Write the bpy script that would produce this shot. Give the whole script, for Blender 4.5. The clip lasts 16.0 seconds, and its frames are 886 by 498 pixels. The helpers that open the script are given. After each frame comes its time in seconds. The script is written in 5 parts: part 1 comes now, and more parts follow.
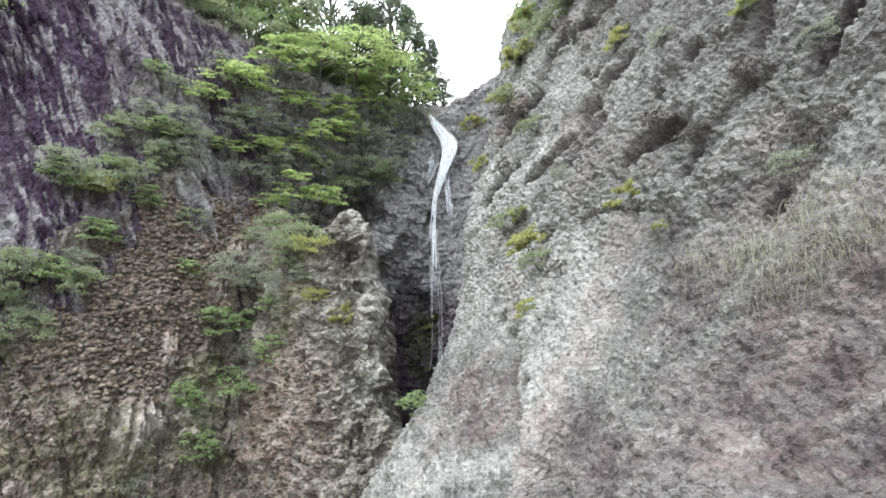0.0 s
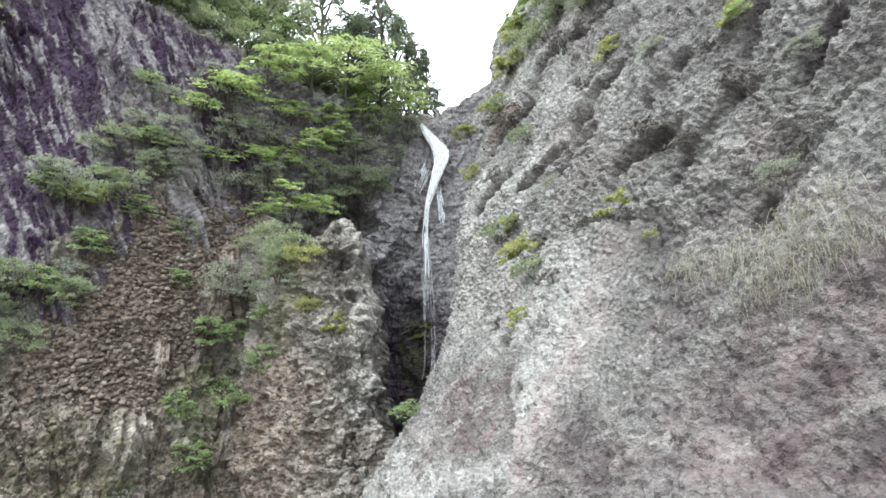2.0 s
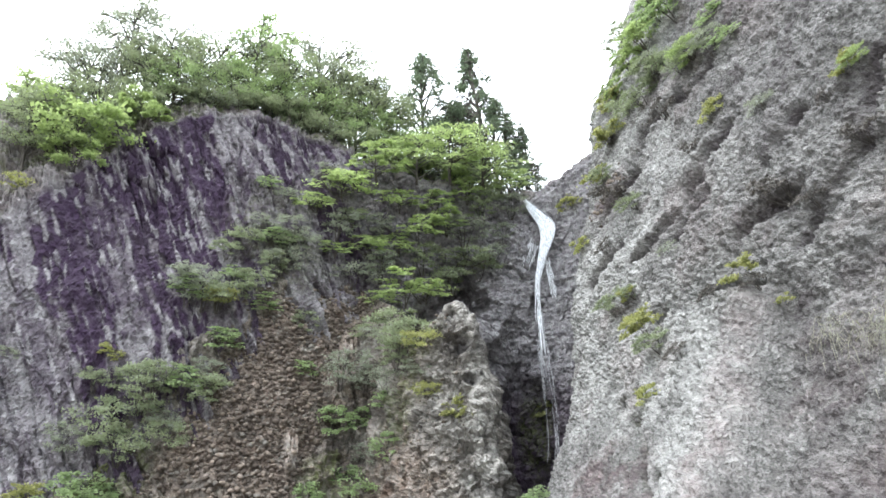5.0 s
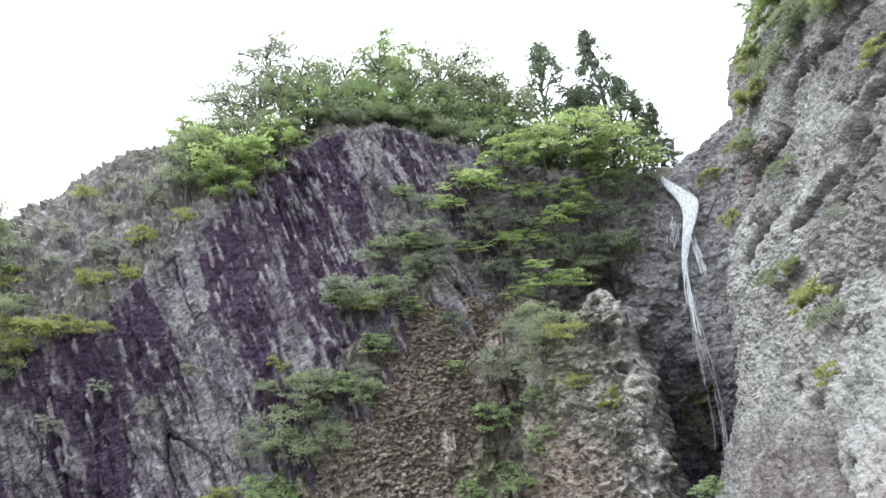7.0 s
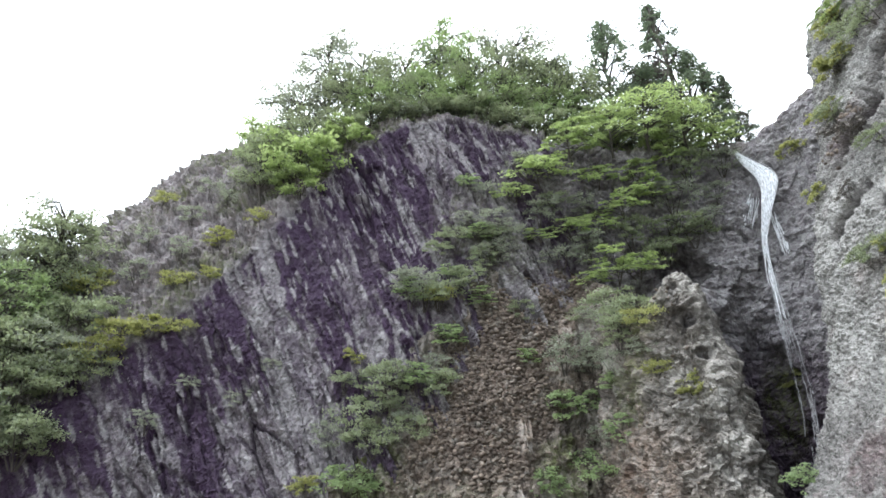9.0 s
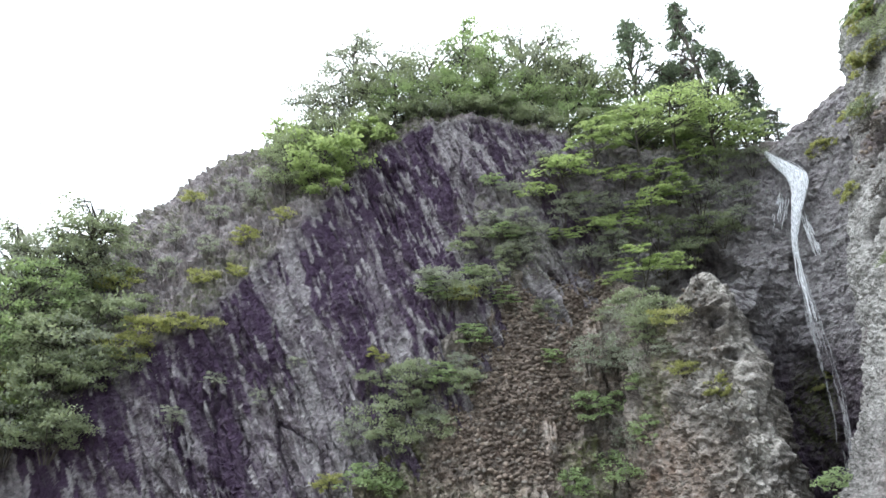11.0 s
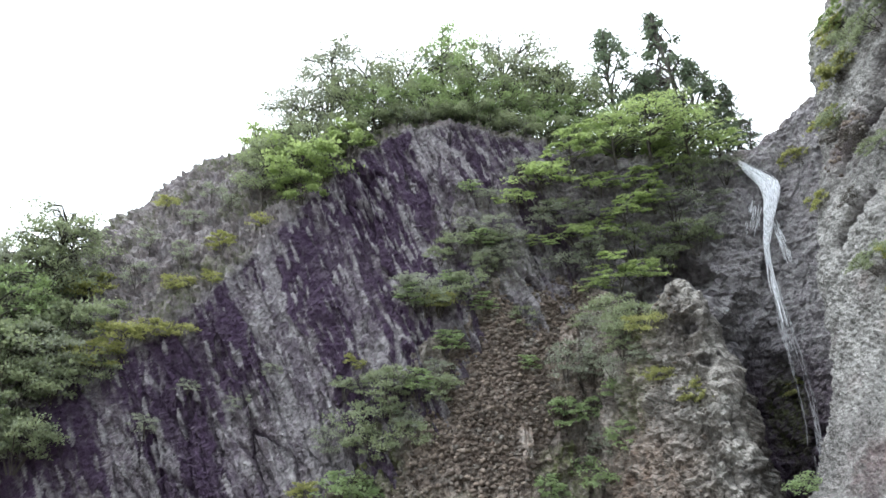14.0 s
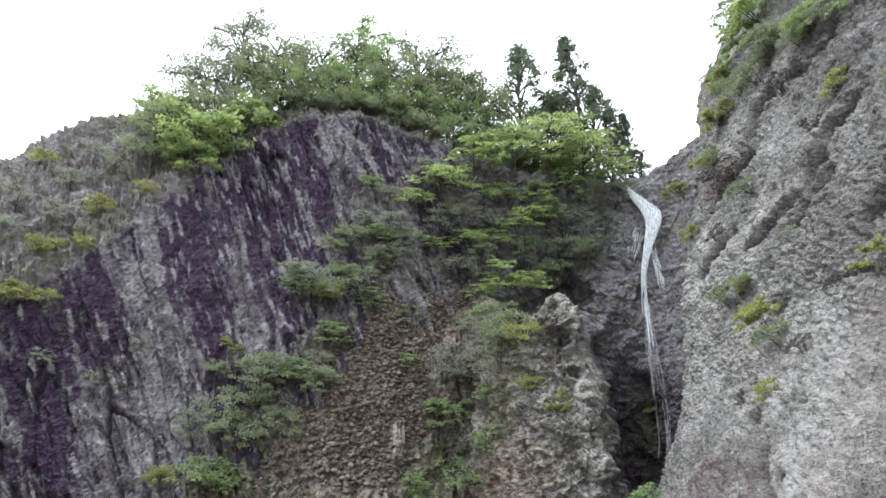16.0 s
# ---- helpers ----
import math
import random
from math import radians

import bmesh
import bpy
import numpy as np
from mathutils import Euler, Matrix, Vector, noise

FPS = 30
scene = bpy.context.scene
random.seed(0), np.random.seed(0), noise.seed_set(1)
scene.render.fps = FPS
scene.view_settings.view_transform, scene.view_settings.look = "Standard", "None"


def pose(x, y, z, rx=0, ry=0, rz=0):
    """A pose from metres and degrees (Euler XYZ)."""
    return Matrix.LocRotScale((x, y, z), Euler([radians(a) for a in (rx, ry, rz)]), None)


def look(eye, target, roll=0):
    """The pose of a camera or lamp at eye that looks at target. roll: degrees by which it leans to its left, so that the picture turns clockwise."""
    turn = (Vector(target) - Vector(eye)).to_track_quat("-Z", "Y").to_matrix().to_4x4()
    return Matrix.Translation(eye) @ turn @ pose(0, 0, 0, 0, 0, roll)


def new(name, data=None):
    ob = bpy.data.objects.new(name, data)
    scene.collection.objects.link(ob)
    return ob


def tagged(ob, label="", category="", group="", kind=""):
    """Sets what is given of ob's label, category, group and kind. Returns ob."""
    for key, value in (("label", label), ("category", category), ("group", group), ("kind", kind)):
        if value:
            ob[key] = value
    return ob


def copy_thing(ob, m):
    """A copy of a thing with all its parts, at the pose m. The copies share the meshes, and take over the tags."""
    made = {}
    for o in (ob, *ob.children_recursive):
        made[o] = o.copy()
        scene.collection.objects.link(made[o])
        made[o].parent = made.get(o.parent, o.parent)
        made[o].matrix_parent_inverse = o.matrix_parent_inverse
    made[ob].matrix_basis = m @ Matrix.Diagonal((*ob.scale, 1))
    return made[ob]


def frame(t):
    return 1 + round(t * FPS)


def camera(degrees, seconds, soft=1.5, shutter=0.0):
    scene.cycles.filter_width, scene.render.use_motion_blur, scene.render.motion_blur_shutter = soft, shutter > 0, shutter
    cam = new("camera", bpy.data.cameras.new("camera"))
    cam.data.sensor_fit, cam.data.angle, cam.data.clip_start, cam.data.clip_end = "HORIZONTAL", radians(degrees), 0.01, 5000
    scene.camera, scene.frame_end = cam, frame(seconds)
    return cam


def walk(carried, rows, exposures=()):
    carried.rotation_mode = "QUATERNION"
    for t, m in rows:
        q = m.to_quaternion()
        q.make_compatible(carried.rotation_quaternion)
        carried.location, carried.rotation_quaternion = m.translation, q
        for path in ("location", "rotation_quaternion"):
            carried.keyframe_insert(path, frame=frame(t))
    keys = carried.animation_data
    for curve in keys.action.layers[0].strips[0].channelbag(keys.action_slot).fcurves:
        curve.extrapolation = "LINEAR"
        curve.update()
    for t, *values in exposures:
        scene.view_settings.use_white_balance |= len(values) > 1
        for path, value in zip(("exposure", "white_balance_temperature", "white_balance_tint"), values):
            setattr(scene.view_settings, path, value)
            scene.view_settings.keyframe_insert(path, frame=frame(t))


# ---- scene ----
cam = camera(68.6, 16.0, soft=1.6)
# seconds, eye x y z, pitch, roll, yaw
PATH = [
    (0, 0.003, 0.001, 1.597, 18.59, 0.20, 0.00),
    (0.5, 0.049, 0.023, 1.646, 18.77, -0.01, 0.21),
    (1, 0.015, -0.046, 1.629, 18.69, -0.34, -0.19),
    (1.5, 0.079, 0.021, 1.676, 19.16, -0.31, -0.35),
    (2, -0.003, -0.078, 1.603, 19.29, -0.33, -0.72),
    (2.5, 0.032, -0.037, 1.652, 20.62, -0.24, -0.41),
    (3, 0.060, -0.045, 1.730, 23.08, -0.72, 0.94),
    (3.5, 0.002, -0.089, 1.737, 24.66, -0.60, 3.43),
    (4, -0.041, -0.147, 1.763, 25.68, -0.96, 5.60),
    (6.5, -0.247, -0.237, 1.840, 25.65, -0.18, 18.38),
    (7, -0.306, -0.242, 1.844, 25.66, -0.83, 22.50),
    (7.5, -0.430, -0.290, 1.847, 25.20, -1.33, 24.81),
    (8, -0.436, -0.276, 1.822, 25.38, -0.92, 25.78),
    (8.5, -0.457, -0.353, 1.912, 24.85, -0.78, 27.56),
    (11, -0.595, -0.357, 1.837, 24.79, 0.62, 30.96),
    (11.5, -0.652, -0.409, 1.859, 24.75, 0.84, 31.78),
    (12, -0.638, -0.408, 1.892, 24.98, 0.53, 32.60),
    (12.5, -0.638, -0.393, 1.889, 25.18, 0.09, 32.64),
    (13, -0.639, -0.381, 1.884, 25.38, -0.21, 31.60),
    (13.5, -0.588, -0.343, 1.894, 25.07, -0.25, 30.87),
    (14, -0.539, -0.305, 1.833, 25.36, -0.05, 28.92),
    (14.5, -0.487, -0.305, 1.841, 25.92, 1.00, 25.73),
    (15, -0.438, -0.301, 1.827, 25.73, 1.15, 23.25),
    (15.5, -0.277, -0.220, 1.792, 25.18, 1.59, 20.91),
    (16, -0.139, -0.157, 1.790, 25.28, 2.14, 19.30),
]
walk(cam, [(t, pose(x, y, z, 90 + pitch, 0, yaw) @ pose(0, 0, 0, 0, 0, roll)) for t, x, y, z, pitch, roll, yaw in PATH],
     [(0.0, 1.08, 6050, 10), (3.0, 1.16, 6050, 10), (4.2, 1.15, 6000, 11), (6.4, 0.95, 5950, 12), (8.5, 0.82, 5950, 12), (12.5, 0.74, 5900, 12), (16.0, 0.60, 5950, 12)])

# ---- light: a bright overcast sky with a faint broad sun ----
SUN_EL, SUN_AZ = 62.0, -140.0      # the sun's height, and its bearing from +y towards +x
world = bpy.data.worlds.new("sky")
scene.world = world
world.use_nodes = True
wt = world.node_tree
wt.nodes.clear()
w_out = wt.nodes.new("ShaderNodeOutputWorld")
w_bg = wt.nodes.new("ShaderNodeBackground")
w_sky = wt.nodes.new("ShaderNodeTexSky")
w_sky.sky_type = "NISHITA"
w_sky.sun_disc = False
w_sky.sun_elevation, w_sky.sun_rotation = radians(SUN_EL), radians(SUN_AZ)
w_sky.air_density, w_sky.dust_density = 1.0, 4.0
w_scale = wt.nodes.new("ShaderNodeVectorMath")
w_scale.operation = "SCALE"
w_scale.inputs["Scale"].default_value = 0.1
w_mix = wt.nodes.new("ShaderNodeMix")
w_mix.data_type = "RGBA"
w_mix.inputs["Factor"].default_value = 0.88
w_mix.inputs["B"].default_value = (2.15, 2.21, 2.19, 1)   # the cloud layer
wt.links.new(w_sky.outputs[0], w_scale.inputs[0])
wt.links.new(w_scale.outputs[0], w_mix.inputs["A"])
wt.links.new(w_mix.outputs["Result"], w_bg.inputs["Color"])
wt.links.new(w_bg.outputs[0], w_out.inputs["Surface"])
sun_data = bpy.data.lights.new("sun", "SUN")
sun_data.energy, sun_data.angle, sun_data.color = 1.5, radians(25), (1.0, 0.97, 0.92)
sun = new("sun", sun_data)
_se, _sa = radians(SUN_EL), radians(SUN_AZ)
sun.matrix_world = look((60 * math.sin(_sa) * math.cos(_se), 60 * math.cos(_sa) * math.cos(_se), 60 * math.sin(_se)), (0, 0, 0))


# ---- noise on arrays ----
def lattice(ix, iy, iz, seed):
    h = (ix.astype(np.int64) * 374761393 + iy.astype(np.int64) * 668265263 + iz.astype(np.int64) * 2147483647 + seed * 974634777) & 0xFFFFFFFF
    h = ((h ^ (h >> 13)) * 1274126177) & 0xFFFFFFFF
    h = ((h ^ (h >> 16)) * 2246822519) & 0xFFFFFFFF
    return ((h ^ (h >> 15)) & 0xFFFFFF) / float(0xFFFFFF)


def value_noise(p, seed=0):
    """Smooth noise, -1 to 1, at the points p (..., 3)."""
    i = np.floor(p).astype(np.int64)
    f = p - i
    f = f * f * f * (f * (f * 6 - 15) + 10)
    out = 0
    for a in (0, 1):
        for b in (0, 1):
            for c in (0, 1):
                w = (f[..., 0] if a else 1 - f[..., 0]) * (f[..., 1] if b else 1 - f[..., 1]) * (f[..., 2] if c else 1 - f[..., 2])
                out = out + w * lattice(i[..., 0] + a, i[..., 1] + b, i[..., 2] + c, seed)
    return out * 2 - 1


def fbm(p, octaves=4, gain=0.5, seed=0, ridged=False):
    out, amp, total = 0, 1.0, 0.0
    q = np.array(p, float)
    for o in range(octaves):
        n = value_noise(q, seed + 17 * o)
        out = out + amp * (1 - 2 * np.abs(n) if ridged else n)
        total += amp
        amp *= gain
        q = q * 2.03 + 11.7
    return out / total


def cells(p, seed=0):
    """Nearest and second nearest distance to scattered seeds, and the nearest one's own number (0 to 1)."""
    shape = p.shape[:-1]
    p = p.reshape(-1, 3)
    i = np.floor(p).astype(np.int64)
    frac = p - i
    d1, d2, num = np.full(len(p), 9.0), np.full(len(p), 9.0), np.zeros(len(p), np.int64)
    for a in (-1, 0, 1):
        for b in (-1, 0, 1):
            for c in (-1, 0, 1):
                h = ((i[:, 0] + a) * 374761393 + (i[:, 1] + b) * 668265263 + (i[:, 2] + c) * 2147483647 + seed * 974634777) & 0xFFFFFFFF
                h = ((h ^ (h >> 13)) * 1274126177) & 0xFFFFFFFF
                h = ((h ^ (h >> 16)) * 2246822519) & 0xFFFFFFFF
                h ^= h >> 15
                d = (a + (h & 1023) / 1023 - frac[:, 0]) ** 2 + (b + ((h >> 10) & 1023) / 1023 - frac[:, 1]) ** 2 + (c + ((h >> 20) & 1023) / 1023 - frac[:, 2]) ** 2
                near = d < d1
                d2 = np.where(near, d1, np.minimum(d2, d))
                num = np.where(near, h, num)
                d1 = np.where(near, d, d1)
    own = ((num * 2654435761) & 0xFFFFFFFF) / float(0xFFFFFFFF)
    return np.sqrt(d1).reshape(shape), np.sqrt(d2).reshape(shape), own.reshape(shape)


def step(lo, hi, v):
    f = np.clip((v - lo) / (hi - lo), 0, 1)
    return f * f * (3 - 2 * f)


def curve(keys, v):
    """A smooth line through (at, value) keys."""
    xs, ys = np.array(keys, float).T
    fine = np.linspace(xs[0], xs[-1], 400)
    line = np.interp(fine, xs, ys)
    k = 9
    line = np.convolve(np.pad(line, k, mode="edge"), np.ones(2 * k + 1) / (2 * k + 1), "valid")
    return np.interp(v, fine, line)


def blob(u, v, cu, cv, ru, rv, turn=0.0):
    """A soft patch, 1 in its middle, 0 outside."""
    c, s = math.cos(radians(turn)), math.sin(radians(turn))
    a, b = ((u - cu) * c + (v - cv) * s) / ru, (-(u - cu) * s + (v - cv) * c) / rv
    return 1 - step(0.5, 1.2, np.sqrt(a * a + b * b))


# ---- materials ----
class Nodes:
    def __init__(self, name):
        self.mat = bpy.data.materials.new(name)
        self.mat.use_nodes = True
        self.t = self.mat.node_tree
        self.t.nodes.clear()
        self.out = self.t.nodes.new("ShaderNodeOutputMaterial")
        self.coords = self.t.nodes.new("ShaderNodeTexCoord").outputs["Object"]

    def put(self, socket, value):
        if isinstance(value, bpy.types.NodeSocket):
            self.t.links.new(value, socket)
        else:
            socket.default_value = value

    def node(self, kind, **inputs):
        n = self.t.nodes.new("ShaderNode" + kind)
        for key, value in inputs.items():
            self.put(n.inputs[key.replace("_", " ")], value)
        return n

    def mapped(self, sx, sy, sz, turn=(0, 0, 0)):
        return self.node("Mapping", Vector=self.coords, Scale=(sx, sy, sz), Rotation=turn).outputs[0]

    def noise(self, scale, detail=5.0, rough=0.6, vector=None, warp=0.0):
        return self.node("TexNoise", Vector=vector or self.coords, Scale=scale, Detail=detail, Roughness=rough, Distortion=warp).outputs["Fac"]

    def voronoi(self, scale, feature="F1", vector=None, out="Distance"):
        n = self.t.nodes.new("ShaderNodeTexVoronoi")
        n.feature = feature
        self.put(n.inputs["Vector"], vector or self.coords)
        n.inputs["Scale"].default_value = scale
        return n.outputs[out]

    def ramp(self, fac, *stops):
        n = self.t.nodes.new("ShaderNodeValToRGB")
        self.put(n.inputs["Fac"], fac)
        e = n.color_ramp.elements
        while len(e) < len(stops):
            e.new(0.5)
        for slot, (at, c) in zip(e, stops):
            slot.position = at
            slot.color = (*c, 1) if isinstance(c, tuple) else (c, c, c, 1)
        return n.outputs["Color"]

    def mix(self, fac, a, b, blend="MIX"):
        n = self.t.nodes.new("ShaderNodeMix")
        n.data_type, n.blend_type = "RGBA", blend
        self.put(n.inputs["Factor"], fac)
        self.put(n.inputs["A"], (*a, 1) if isinstance(a, tuple) else a)
        self.put(n.inputs["B"], (*b, 1) if isinstance(b, tuple) else b)
        return n.outputs["Result"]

    def math(self, op, a, b=0.0):
        n = self.t.nodes.new("ShaderNodeMath")
        n.operation = op
        self.put(n.inputs[0], a)
        self.put(n.inputs[1], b)
        return n.outputs[0]

    def attribute(self, name):
        n = self.t.nodes.new("ShaderNodeAttribute")
        n.attribute_name = name
        return n.outputs["Fac"]

    def island(self):
        return self.t.nodes.new("ShaderNodeNewGeometry").outputs["Random Per Island"]

    def own(self):
        return self.t.nodes.new("ShaderNodeObjectInfo").outputs["Random"]

    def bump(self, height, strength, distance):
        return self.node("Bump", Height=height, Strength=strength, Distance=distance).outputs[0]

    def surface(self, color, rough=0.9, normal=None, spec=0.25, **more):
        n = self.node("BsdfPrincipled", Base_Color=color, Roughness=rough, Specular_IOR_Level=spec, **more)
        if normal is not None:
            self.put(n.inputs["Normal"], normal)
        self.t.links.new(n.outputs[0], self.out.inputs["Surface"])
        return n


def rock(name, dark, mid, pale, lichen, stain_shade, clast=5.0, fine=1.0, chip=1.0, rusty=(0.19, 0.125, 0.095), wash=(1.0, 0.74, 0.58), relief=1.0):
    """Weathered volcanic rock: crisp clasts and chips, pale lichen, dark speckle painted as pit shade, and dark or
    rusty stains and painted shade where the mesh carries them.
    """
    n = Nodes(name)
    grain = n.noise(3.0 * fine, 9, 0.72)
    broad = n.noise(0.55, 5, 0.6)
    base = n.ramp(grain, (0.34, dark), (0.50, mid), (0.66, pale))
    base = n.mix(0.7, base, n.mix(1.0, base, n.ramp(broad, (0.32, 0.62), (0.5, 1.0), (0.7, 1.35)), "MULTIPLY"))
    for scale, low, high, much in ((clast, 0.55, 1.45, 0.55), (clast * 2.7, 0.45, 1.6, 0.6), (clast * 7.0, 0.5, 1.5, 0.4)):
        chips = n.voronoi(scale, "F1", None, "Color")
        base = n.mix(min(1.0, much * chip), base, n.mix(1.0, base, n.ramp(chips, (0.12, low), (0.5, 1.0), (0.88, high)), "MULTIPLY"))
    spots = n.noise(2.2 * fine, 7, 0.75)
    base = n.mix(n.math("MULTIPLY", n.ramp(spots, (0.47, 0.0), (0.60, 0.75)), n.attribute("pale")), base, lichen)
    base = n.mix(n.math("MULTIPLY", n.attribute("pale"), 0.35), base, lichen)
    # dark speckle scattered in the colour as the shade of small pits
    pit_shade = n.ramp(n.noise(3.1 * fine, 8, 0.8), (0.60, 0.0), (0.66, min(1.0, 0.7 * chip)))
    base = n.mix(pit_shade, base, tuple(0.45 * c for c in dark))
    base = n.mix(n.math("MULTIPLY", n.attribute("rust"), n.ramp(n.noise(1.4, 7, 0.75), (0.4, 0.15), (0.62, 0.75))), base, n.mix(0.3, n.mix(1.0, base, wash, "MULTIPLY"), rusty))
    tint = n.math("MULTIPLY", n.attribute("stain_shade"), n.ramp(spots, (0.36, 1.0), (0.62, 0.8)))
    base = n.mix(tint, base, n.mix(0.35, stain_shade, n.mix(1.0, base, stain_shade, "MULTIPLY")))
    base = n.mix(n.math("MULTIPLY", n.attribute("moss"), n.ramp(n.noise(2.6, 7, 0.8), (0.42, 0.0), (0.58, 0.85))), base, (0.095, 0.115, 0.035))
    facet = n.voronoi(clast * 1.6)
    h = n.math("ADD", n.math("MULTIPLY", grain, 0.9), n.math("MULTIPLY", facet, 0.8))
    h = n.math("ADD", h, n.math("MULTIPLY", n.voronoi(clast * 5.0), 0.35))
    n.surface(base, 0.92, n.bump(h, 0.9, 0.13 * relief / fine))
    return n.mat


def cobble(name, dark, pale):
    """Loose weathered stones, each of its own tone, with a soft grain and some grey lichen."""
    n = Nodes(name)
    tone = n.math("FRACT", n.math("ADD", n.island(), n.own()))
    c = n.ramp(tone, (0.0, dark), (0.85, pale), (1.0, tuple(1.35 * a for a in pale)))
    g = n.noise(7.0, 5, 0.65)
    c = n.mix(0.5, c, n.mix(1.0, c, n.ramp(g, (0.35, 0.55), (0.65, 1.5)), "MULTIPLY"))
    c = n.mix(n.ramp(n.noise(1.3, 5, 0.7), (0.54, 0.0), (0.64, 0.6)), c, (0.24, 0.235, 0.21))
    n.surface(c, 0.92, n.bump(g, 0.5, 0.06))
    return n.mat


def leafy(name, shade, lit, through_light=0.5):
    n = Nodes(name)
    r = n.island()
    c = n.ramp(r, (0.0, shade), (0.55, tuple((a + b) / 2 for a, b in zip(shade, lit))), (1.0, lit))
    c = n.mix(n.ramp(n.noise(1.1, 2, 0.5), (0.35, 0.0), (0.7, 0.55)), c, lit)
    body = n.node("BsdfPrincipled", Base_Color=c, Roughness=0.6, Specular_IOR_Level=0.25)
    back = n.node("BsdfTranslucent", Color=n.mix(1.0, c, (1.35, 1.35, 1.1), "MULTIPLY"))
    both = n.node("MixShader", Fac=through_light)
    n.t.links.new(body.outputs[0], both.inputs[1])
    n.t.links.new(back.outputs[0], both.inputs[2])
    n.t.links.new(both.outputs[0], n.out.inputs["Surface"])
    return n.mat


def bark(name, dark, pale):
    n = Nodes(name)
    g = n.noise(9.0, 5, 0.7, n.mapped(1, 1, 0.25))
    n.surface(n.ramp(g, (0.3, dark), (0.7, pale)), 0.9, n.bump(g, 0.6, 0.03))
    return n.mat


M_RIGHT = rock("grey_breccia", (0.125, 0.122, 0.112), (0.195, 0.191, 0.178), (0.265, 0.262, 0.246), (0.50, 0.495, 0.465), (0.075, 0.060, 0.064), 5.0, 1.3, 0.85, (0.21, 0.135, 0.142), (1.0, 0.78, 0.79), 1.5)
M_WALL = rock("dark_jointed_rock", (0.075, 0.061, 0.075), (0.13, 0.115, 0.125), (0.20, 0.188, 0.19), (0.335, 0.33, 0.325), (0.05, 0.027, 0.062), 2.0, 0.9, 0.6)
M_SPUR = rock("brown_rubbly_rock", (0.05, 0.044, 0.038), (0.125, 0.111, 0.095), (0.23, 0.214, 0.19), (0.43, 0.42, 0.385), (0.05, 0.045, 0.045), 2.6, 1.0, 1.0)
M_STONE = cobble("brown_weathered_stone", (0.062, 0.049, 0.039), (0.165, 0.135, 0.108))
M_LEAF_LIME = leafy("lime_maple_leaves", (0.205, 0.262, 0.122), (0.335, 0.412, 0.188), 0.6)
M_LEAF_GREEN = leafy("fresh_green_leaves", (0.165, 0.22, 0.118), (0.285, 0.365, 0.18), 0.55)
M_LEAF_DARK = leafy("dull_dark_leaves", (0.162, 0.192, 0.128), (0.265, 0.302, 0.192))
M_LEAF_GREY = leafy("grey_green_leaves", (0.178, 0.197, 0.16), (0.288, 0.312, 0.25))
M_LEAF_PINE = leafy("pine_needles", (0.085, 0.11, 0.085), (0.15, 0.19, 0.125), 0.4)
M_LEAF_YELLOW = leafy("yellow_green_leaves", (0.183, 0.201, 0.085), (0.343, 0.349, 0.142))
M_GRASS = leafy("dry_cliff_grass", (0.17, 0.172, 0.135), (0.35, 0.345, 0.285))
M_TWIG = leafy("bare_grey_twigs", (0.06, 0.055, 0.05), (0.14, 0.125, 0.105), 0.0)
M_BARK = bark("grey_bark", (0.035, 0.03, 0.026), (0.11, 0.10, 0.085))


def water(name, thin, thick):
    """Falling white water, torn by gaps; thin and thick: how clear it is in its gaps and in its body."""
    n = Nodes(name)
    foam = n.node("BsdfPrincipled", Base_Color=(0.93, 0.95, 0.97, 1), Roughness=0.35, Specular_IOR_Level=0.5)
    soft = n.node("BsdfTranslucent", Color=(0.93, 0.95, 0.97, 1))
    a = n.node("MixShader", Fac=0.45)
    n.t.links.new(foam.outputs[0], a.inputs[1])
    n.t.links.new(soft.outputs[0], a.inputs[2])
    clear = n.node("BsdfTransparent", Color=(1, 1, 1, 1))
    gaps = n.ramp(n.noise(6.0, 6, 0.75, n.mapped(4.0, 4.0, 0.45)), (0.38, thin), (0.56, thick))
    b = n.node("MixShader", Fac=gaps)
    n.t.links.new(a.outputs[0], b.inputs[1])
    n.t.links.new(clear.outputs[0], b.inputs[2])
    n.t.links.new(b.outputs[0], n.out.inputs["Surface"])
    return n.mat


M_WATER = water("white_water", 0.75, 0.0)
M_VEIL = water("thin_falling_water", 0.97, 0.62)


# ---- meshes ----
def mesh_of(name, verts, faces, material, smooth=False):
    """A mesh from arrays: verts (n, 3), faces (m, 3 or 4)."""
    verts, faces = np.asarray(verts, np.float32), np.asarray(faces, np.int32)
    me = bpy.data.meshes.new(name)
    k = faces.shape[1]
    me.vertices.add(len(verts))
    me.vertices.foreach_set("co", verts.ravel())
    me.loops.add(faces.size)
    me.loops.foreach_set("vertex_index", faces.ravel())
    me.polygons.add(len(faces))
    me.polygons.foreach_set("loop_start", np.arange(len(faces), dtype=np.int32) * k)
    me.polygons.foreach_set("loop_total", np.full(len(faces), k, np.int32))
    me.polygons.foreach_set("use_smooth", np.full(len(faces), smooth))
    me.update(calc_edges=True)
    me.validate()
    me.materials.append(material)
    return me


def part(name, me, parent, label=""):
    ob = new(name, me)
    ob.parent = parent
    if label:
        tagged(ob, label)
    return ob


